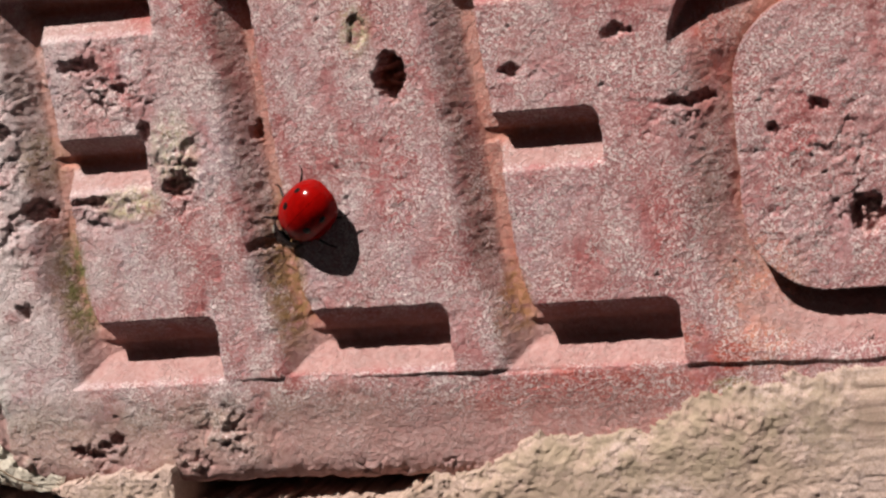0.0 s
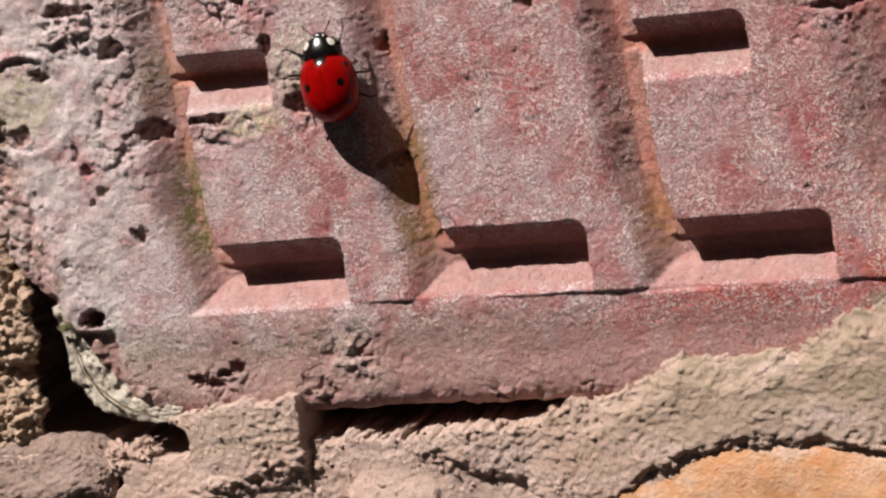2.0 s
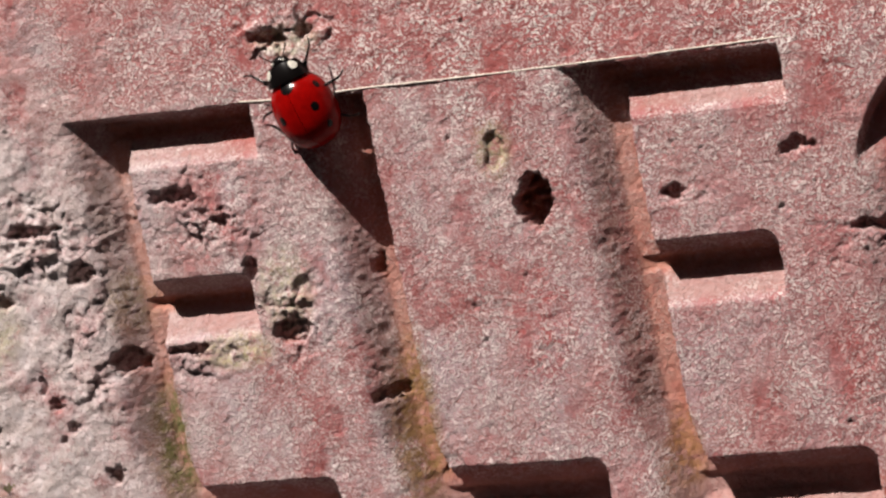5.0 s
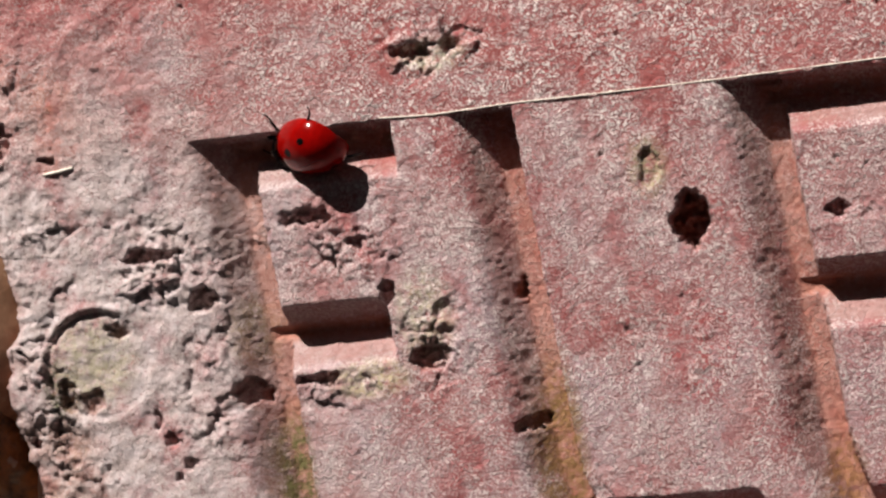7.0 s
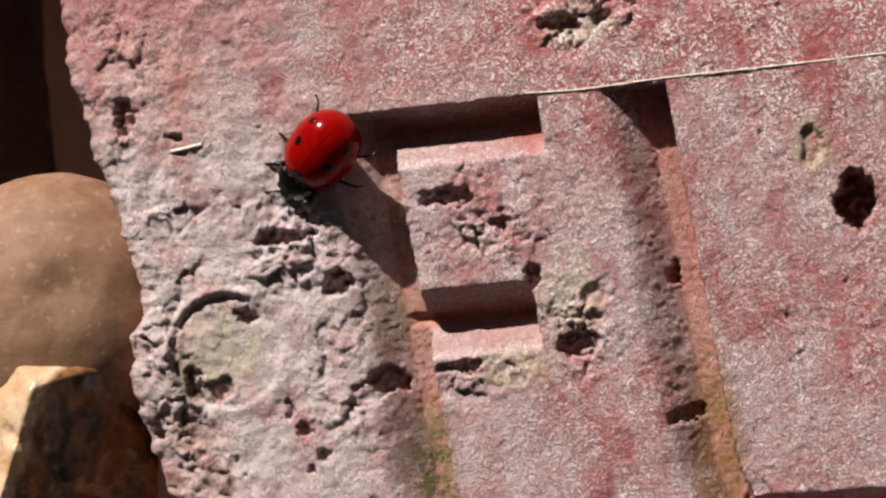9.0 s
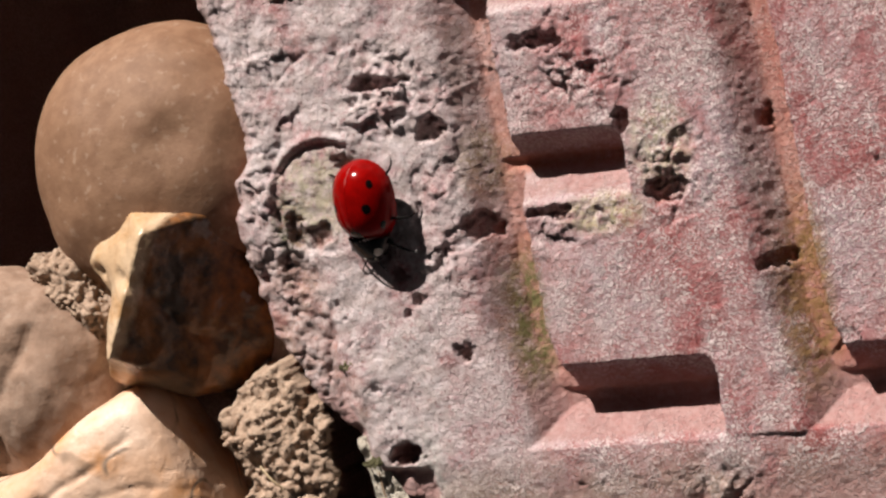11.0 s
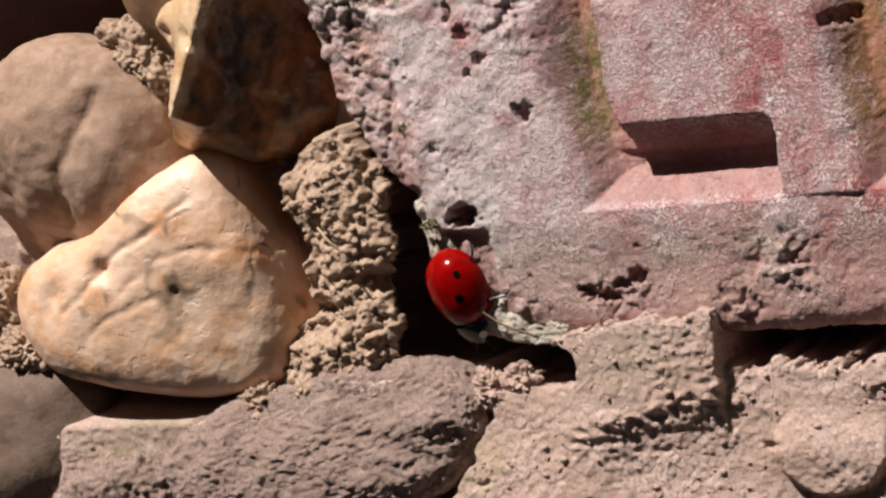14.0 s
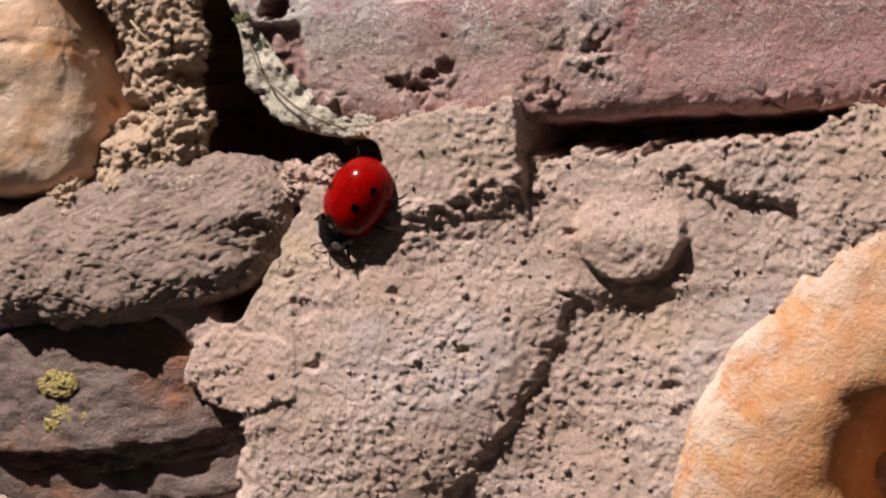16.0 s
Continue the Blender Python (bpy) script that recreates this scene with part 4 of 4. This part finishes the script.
def crumbs(name, count, seed, box, mat, label, big, height, lowest, level=2):
    """Loose grains lying on a surface, one mesh."""
    rnd = np.random.RandomState(seed)
    d, faces = sphere_points(level)
    x, y = rnd.uniform(box[0], box[1], count), rnd.uniform(box[2], box[3], count)
    keep = perlin(x / 6.0, y / 6.0, seed + 0.5) > -0.12
    x, y = x[keep], y[keep]
    z = height(x, y)
    size = 0.12 + big * rnd.pareto(3.2, len(x)).clip(0, 2.2)
    co, fs = [], []
    for i in range(len(x)):
        if z[i] < lowest:
            continue
        r = size[i] * (1 + 0.55 * perlin(d[:, 0] * 1.6 + i * 3.7, d[:, 1] * 1.6, d[:, 2] * 1.6) + 0.3 * perlin(d[:, 0] * 4 + i * 1.7, d[:, 1] * 4, d[:, 2] * 4)) * rnd.uniform(0.75, 1.2)
        fs.append(faces + len(co) * len(d))
        co.append(d * r[:, None] * np.array([1, rnd.uniform(0.7, 1), 0.75]) + np.array([x[i], y[i], z[i] + size[i] * 0.35]))
    ob = thing(name, raw_mesh(name, np.concatenate(co) * MM, np.concatenate(fs)), mat, label, "soil crumbs", kind="stuff")
    return ob


crumbs("soil_crumbs", 900, 3, (-46, 14, -60, -26), SOIL, "loose sandy crumbs lying on the mortar", 0.10, ground_height, -4.5)
crumbs("mud_crumbs", 260, 5, (-56, -39, -34, -11), MUD, "loose brown crumbs on the dried mud", 0.34, mud_height, -4.5, 3)


# ---- the ladybird ----
def part(name, mesh, mat, parent, label=""):
    ob = new(name, mesh)
    mesh.materials.append(mat)
    ob.parent = parent
    return tagged(ob, label)


def case_point(u, v, side, lift=0.0):
    """A place on the domed wing cases: u from tail (-1) to front (1), v from the seam (0) outwards, in radians."""
    r = np.maximum(1 - np.abs(u) ** 2.5, 0) ** 0.5
    y, z = (2.72 + lift) * r * np.sin(v), 1.0 + (2.75 + lift) * r * np.cos(v) * (1 - 0.06 * u)
    return np.stack([-0.65 + (3.2 + lift) * u * (1 - 0.0 * v), side * y, np.maximum(z, 0.55)], -1)


def patch_mesh(name, fn, us, vs):
    gu, gv = np.meshgrid(us, vs)
    co = fn(gu, gv).reshape(-1, 3) * MM
    nx, ny = len(us), len(vs)
    i = (np.arange(ny - 1)[:, None] * nx + np.arange(nx - 1)[None]).ravel()
    return raw_mesh(name, co, np.stack([i, i + 1, i + nx + 1, i + nx], -1))


def spot_mesh(name, fn, size_u, size_v):
    """A round marking that hugs a curved shell: fn gives a place from two small offsets."""
    a = np.linspace(0, 2 * np.pi, 25)[:-1]
    rings = np.linspace(0.06, 1, 7)
    co = np.concatenate([fn(size_u * r * np.cos(a), size_v * r * np.sin(a), 0.012 * (1 - r ** 6)) for r in rings]) * MM
    faces = []
    for k in range(6):
        for j in range(24):
            faces.append((k * 24 + j, k * 24 + (j + 1) % 24, (k + 1) * 24 + (j + 1) % 24, (k + 1) * 24 + j))
    return raw_mesh(name, co, np.array(faces))


def tube(name, pts, radii, sides=8):
    pts = [Vector(p) for p in pts]
    co, faces = [], []
    for i, p in enumerate(pts):
        way = (pts[min(i + 1, len(pts) - 1)] - pts[max(i - 1, 0)]).normalized()
        a = way.cross(Vector((0.13, 0.21, 1))).normalized()
        b = way.cross(a)
        for j in range(sides):
            t = 2 * math.pi * j / sides
            co.append((p + (a * math.cos(t) + b * math.sin(t)) * radii[i])[:])
    for i in range(len(pts) - 1):
        for j in range(sides):
            faces.append((i * sides + j, i * sides + (j + 1) % sides, (i + 1) * sides + (j + 1) % sides, (i + 1) * sides + j))
    return raw_mesh(name, np.array(co) * MM, np.array(faces))


def dome(u, v, lift=0.0):
    """The neck shield: u across (-1 to 1), v from back (0) to front (1)."""
    w = 1.95 - 0.62 * v ** 2
    return np.stack([2.05 + 1.45 * v + 0.12 * (1 - u ** 2), u * (w + lift), 1.05 + (1.75 - 0.75 * v ** 1.5 + lift) * np.sqrt(np.maximum(1 - np.abs(u) ** 2.4, 0))], -1)


LEGS = []


def build_ladybird():
    bug = new("ladybird")
    tagged(bug, "glossy red seven-spot ladybird with black spots, crawling", "ladybird")
    for side in (1, -1):
        case = part("wing_case", patch_mesh("wing_case", lambda u, v: case_point(u, v, side, 0), np.sin(np.linspace(-np.pi / 2, np.pi / 2, 41)), np.linspace(0.006, 1.75, 26)),
                    RED, bug)
        for u0, v0, s in ((0.50, 1.12, 0.30), (0.06, 0.62, 0.35), (-0.50, 0.85, 0.29)):
            part("spot", spot_mesh("spot", lambda a, b, h: case_point(u0 + a, v0 + b, side, h + 0.015), s / 3.05, s / 2.6), BLACK, case, "black round spot")
        part("white_fleck", spot_mesh("white_fleck", lambda a, b, h: case_point(0.93 + a, 0.42 + b, side, h + 0.02), 0.035, 0.2), WHITE, case, "ivory fleck")
    part("shield_spot", spot_mesh("shield_spot", lambda a, b, h: case_point(0.80 + a, np.abs(b), np.sign(b), h + 0.02), 0.2, 0.32), BLACK, bug, "black spot across the seam")
    body = blob("abdomen", (3.2, 2.3, 0.75), 4, 1, 2.2)
    part("abdomen", body, BLACK, bug, "black underside").matrix_basis = pose(-0.2 * MM, 0, 0.85 * MM)
    shield = part("neck_shield", patch_mesh("neck_shield", lambda u, v: dome(u, v), np.linspace(-1, 1, 31), np.linspace(0, 1, 15)), BLACK, bug, "black neck shield")
    for side in (1, -1):
        part("white_patch", spot_mesh("white_patch", lambda a, b, h: dome(side * 0.72 + a, 0.72 + b, h + 0.02), 0.17, 0.24), WHITE, shield, "ivory corner patch")
    head = part("head", blob("head", (0.62, 0.86, 0.6), 4, 2, 2.2), BLACK, bug, "black head")
    head.matrix_basis = pose(3.5 * MM, 0, 1.15 * MM)
    for side in (1, -1):
        part("eye_mark", spot_mesh("eye_mark", lambda a, b, h: np.stack([0.25 + a, side * (0.5 + b), 0.5 + h - 0.3 * (np.abs(a) + np.abs(b))], -1), 0.14, 0.14), WHITE, head, "ivory mark by the eye")
        part("antenna", tube("antenna", [(0.4, side * 0.5, 0.1), (0.8, side * 0.85, 0.25), (1.15, side * 1.15, 0.15), (1.35, side * 1.3, 0.05)], [0.06, 0.05, 0.06, 0.09]), BLACK, head)
    for side in (1, -1):
        for k, (x0, ang) in enumerate(((1.75, 42), (0.5, 92), (-0.8, 138))):
            leg = part("leg", tube("leg", [(0, 0, 0), (0.8, 0, 0.22), (1.45, 0, 0.38), (1.55, 0, 0.32)], [0.2, 0.26, 0.2, 0.12]), BLACK, bug)
            part("shin", tube("shin", [(1.52, 0, 0.34), (2.1, 0.05, -0.03), (2.65, 0.1, -0.42)], [0.12, 0.12, 0.09]), BLACK, leg)
            part("foot", tube("foot", [(2.62, 0.1, -0.4), (2.95, 0.25, -0.6), (3.25, 0.5, -0.66)], [0.08, 0.07, 0.05]), BLACK, leg)
            LEGS.append((leg, x0, side, ang, k))
    bug.scale = (1.06, 1.0, 0.92)
    return bug


LADYBIRD = build_ladybird()

# ---- small things ----
def strand(name, pts, radius, mat, label, category):
    ps = [Vector(p) for p in pts]
    fine = []
    for i in range(len(ps) - 1):
        a, b, c, d = ps[max(i - 1, 0)], ps[i], ps[i + 1], ps[min(i + 2, len(ps) - 1)]
        for k in range(8):
            t = k / 8
            fine.append(0.5 * ((2 * b) + (c - a) * t + (2 * a - 5 * b + 4 * c - d) * t * t + (3 * b - a - 3 * c + d) * t ** 3))
    fine.append(ps[-1])
    n = len(fine)
    return thing(name, tube(name, fine, [radius * (0.75 + 0.4 * math.sin(i * 1.7) ** 2) for i in range(n)], 6), mat, label, category)


def build_crust():
    """A pale lime crust that runs round under the broken corner of the brick, in plan a crescent."""
    path = [Vector(p) for p in ((-39.8, -16.6, 0), (-38.4, -20.2, 0), (-36.9, -22.8, 0), (-34.6, -25.3, 0), (-31.6, -27.2, 0), (-28.0, -28.4, 0))]
    widths = (0.3, 0.9, 2.7, 2.9, 1.9, 0.5)
    rows, across = 90, 34
    u = np.linspace(0, len(path) - 1.001, rows)
    k = u.astype(int)
    f = (u - k)[:, None]
    pts = np.array([p[:2] for p in path])
    mid = pts[k] * (1 - f) + pts[k + 1] * f
    for _ in range(6):
        mid[1:-1] = 0.5 * mid[1:-1] + 0.25 * (mid[:-2] + mid[2:])
    way = np.gradient(mid, axis=0)
    way /= np.linalg.norm(way, axis=1)[:, None]
    side = np.stack([way[:, 1], -way[:, 0]], -1)
    wide = np.interp(u, range(6), widths) * (1 + 0.35 * fbm(u * 1.0, u * 0, 0, 0.35, 3, 80))
    v = np.linspace(-1.2, 1.0, across)
    out = np.where(v[None] < 0, v[None], v[None] * wide[:, None])
    x, y = mid[:, None, 0] + side[:, None, 0] * out, mid[:, None, 1] + side[:, None, 1] * out
    z = -1.25 + 0.55 * fbm(x, y, 0, 2.0, 5, 81, 0.6) + 0.20 * ridged(x, y, 0, 1.3, 3, 82) - 5.0 * np.clip(v[None] - 0.86, 0, 1) / 0.14
    near, gap, mark = cells(x, y, 0.6, 31)
    z += 0.16 * np.sqrt(np.maximum(0.3 - near * near, 0)) * mark
    z -= 1.2 * smooth(1.0, 0.5, np.hypot((x + 37.6) / 0.5, (y + 24.8) / 0.35))
    co = np.stack([x, y, z], -1).reshape(-1, 3) * MM
    i = (np.arange(rows - 1)[:, None] * across + np.arange(across - 1)[None]).ravel()
    thing("lime_crust", raw_mesh("lime_crust", co, np.stack([i, i + 1, i + across + 1, i + across], -1)), LIME, "pale grey lime crust under the broken brick corner", "lime crust")


build_crust()
for cx, cy, r in ((-58.4, -48.4, 2.0), (-57.9, -51.7, 2.3)):
    thing("lichen_patch", blob("lichen_patch", (r, r * 0.6, 0.22), 6, cx, 2.0, ((1.2, 0.22), (0.5, 0.16), (0.25, 0.1))), LICHEN,
          "yellow lichen patch grown on stone", "lichen", (cx, cy, -1.25 if cy > -50 else -1.5), group="lichen patches")
# the brick's pale raised lip edge, built as a thin tube; no thread
strand("lip_ridge", [(-14.0, 21.0, -0.02), (-9.5, 20.78, 0.01), (-3.2, 20.92, 0.03), (4, 20.87, 0.05), (13, 20.87, 0.03), (26, 21.02, 0.01), (33, 21.1, -0.02)], 0.065, BONE,
       "thin pale raised ridge above the hollows of the brick", "thread")
for cx, cy, r in ((-38.6, -18.6, 0.7), (-39.6, -10.6, 0.8)):
    thing("moss_tuft", blob("moss_tuft", (r * 1.3, r * 0.6, r * 0.22), 5, cx, 2.0, ((0.9, 0.35), (0.3, 0.3), (0.15, 0.12))), MOSS, "small dark green moss tuft on the brick", "moss",
          (cx, cy, -2.5 if cy > -17 and cx > -30 else -0.35), (0, 0, cx * 9), "moss tufts")
strand("shell_sliver", [(-43.0, 19.6, -0.02), (-41.8, 19.7, 0.06), (-40.4, 19.9, -0.02)], 0.14, BONE, "pale sliver of shell lying on the brick", "shell sliver")
strand("straw_bit", [(-48.2, -18.2, 0.6), (-47.2, -19.3, 0.9), (-46.4, -20.2, 0.5)], 0.11, STRAW, "short pale straw bit on mud", "straw")
strand("root_strand", [(-38.6, -19.5, -1.4), (-37.9, -21.5, -0.5), (-36.6, -23.8, 0.1), (-33.5, -26.6, 0.0), (-30.5, -28.0, -0.4)], 0.09, TWIG,
       "dry brown root strand over the brick corner", "root")


# ---- what moves ----
BEETLE = [
    (0, 0.80, -2.55, 0.75, 216, -17, -11),
    (0.2, -0.94, -3.54, 0.10, 218, -36, -10),
    (0.4, -2.20, -4.88, -1.60, 222, -66, -10),
    (0.6, -2.40, -4.74, -1.60, 222, -66, -6),
    (0.8, -2.04, -4.55, -0.60, 206, -42, 2),
    (1, -2.37, -4.69, 0.55, 184, -24, -4),
    (1.2, -3.22, -5.23, 1.00, 152, -18, -8),
    (1.4, -4.73, -5.15, 1.30, 130, 2, -6),
    (1.5, -5.53, -4.97, 1.50, 122, 2, -4),
    (1.6, -6.15, -3.59, 1.60, 115, 2, -4),
    (1.8, -7.53, -0.09, 1.80, 109, 2, -2),
    (2, -8.47, 3.08, 1.80, 96, 4, 0),
    (2.2, -6.98, 6.23, 1.80, 80, 6, 0),
    (2.5, -5.63, 8.65, 1.50, 60, 8, 0),
    (2.8, -5.63, 9.45, 1.30, 67, 10, 0),
    (3.2, -5.37, 11.63, 1.20, 65, 10, 0),
    (3.5, -6.30, 12.84, 0.60, 77, 8, 0),
    (4, -6.58, 15.73, 0.60, 78, 4, 0),
    (4.2, -6.49, 16.60, 0.60, 72, 2, 0),
    (4.8, -7.20, 19.60, 1.60, 96, 0, -6),
    (5.3, -9.60, 20.60, 1.20, 128, 0, -22),
    (5.8, -12.60, 20.20, 0.80, 158, 0, -38),
    (6.3, -15.91, 19.06, -0.10, 172, -36, -52),
    (6.5, -16.63, 19.33, -0.20, 176, -36, -52),
    (6.7, -17.67, 19.40, -0.30, 176, -36, -52),
    (6.9, -19.68, 19.26, -0.30, 180, -36, -52),
    (7.1, -20.54, 19.41, -0.20, 199, -36, -52),
    (7.3, -20.42, 19.41, 0.50, 216, -6, -40),
    (7.5, -20.03, 19.31, 0.70, 232, -12, -34),
    (7.7, -19.81, 19.15, 0.70, 232, -12, -34),
    (7.9, -20.50, 18.98, 0.40, 204, -34, -44),
    (8.1, -21.83, 19.39, 0.30, 184, -34, -44),
    (8.3, -24.09, 19.51, 0.30, 180, -34, -44),
    (8.5, -27.42, 19.71, 0.60, 188, -34, -44),
    (8.8, -29.91, 18.69, 0.50, 208, -4, -18),
    (9, -30.94, 17.84, 0.90, 221, -7, -8),
    (9.2, -31.52, 16.49, 1.30, 238, -10, 0),
    (9.9, -33.60, 12.20, 1.50, 254, -14, 1),
    (10.6, -35.30, 5.80, 1.50, 268, -19, 2),
    (11.3, -36.63, -1.38, 1.20, 264, -19, -15),
    (11.6, -36.99, -5.42, 1.20, 265, -19, -15),
    (12, -38.01, -10.57, 1.20, 258, -19, -15),
    (12.3, -39.51, -11.96, 1.00, 264, -24, -19),
    (12.6, -39.61, -12.18, 0.90, 270, -24, -19),
    (12.9, -38.74, -14.08, 0.60, 276, -24, -19),
    (13.2, -37.48, -17.54, 0.30, 280, -24, -19),
    (13.5, -36.55, -21.52, 0.00, 283, -24, -19),
    (13.8, -36.23, -23.45, -0.70, 274, -24, -18),
    (14.1, -36.71, -25.03, -1.30, 277, -21, -21),
    (14.4, -35.74, -25.82, -1.90, 294, -14, -20),
    (14.7, -35.36, -27.51, -1.80, 324, 34, -24),
    (15, -32.92, -28.60, -2.00, 335, 50, -14),
    (15.3, -31.30, -29.18, -1.40, 306, 8, -14),
    (15.6, -29.48, -31.76, 0.00, 266, -4, -4),
    (15.9, -29.19, -33.24, 0.60, 237, -14, 8),
    (16, -29.44, -34.21, 0.70, 233, -15, 10),
]


def motions():
    rows = []
    for t, x, y, z, heading, lean_x, lean_y in BEETLE:
        rows.append((t, pose(x * MM, y * MM, z * MM, 0, lean_x, 0) @ pose(0, 0, 0, -lean_y, 0, 0) @ pose(0, 0, 0, 0, 0, heading) @ pose(0, 0, -1.2 * MM)))
    walk(LADYBIRD, rows)
    for leg, x0, side, angle, k in LEGS:
        steps_of_leg = []
        for i in range(0, 129):
            t = i / 8
            swing = math.sin(2 * math.pi * (1.9 * t + (0.5 if (k + (side > 0)) % 2 else 0)))
            lift = max(0.0, math.cos(2 * math.pi * (1.9 * t + (0.5 if (k + (side > 0)) % 2 else 0))))
            turn = side * (angle + 14 * swing)
            steps_of_leg.append((t, pose(x0 * MM, side * 1.1 * MM, 0.8 * MM, 0, -8 * lift, turn)))
        walk(leg, steps_of_leg)


motions()
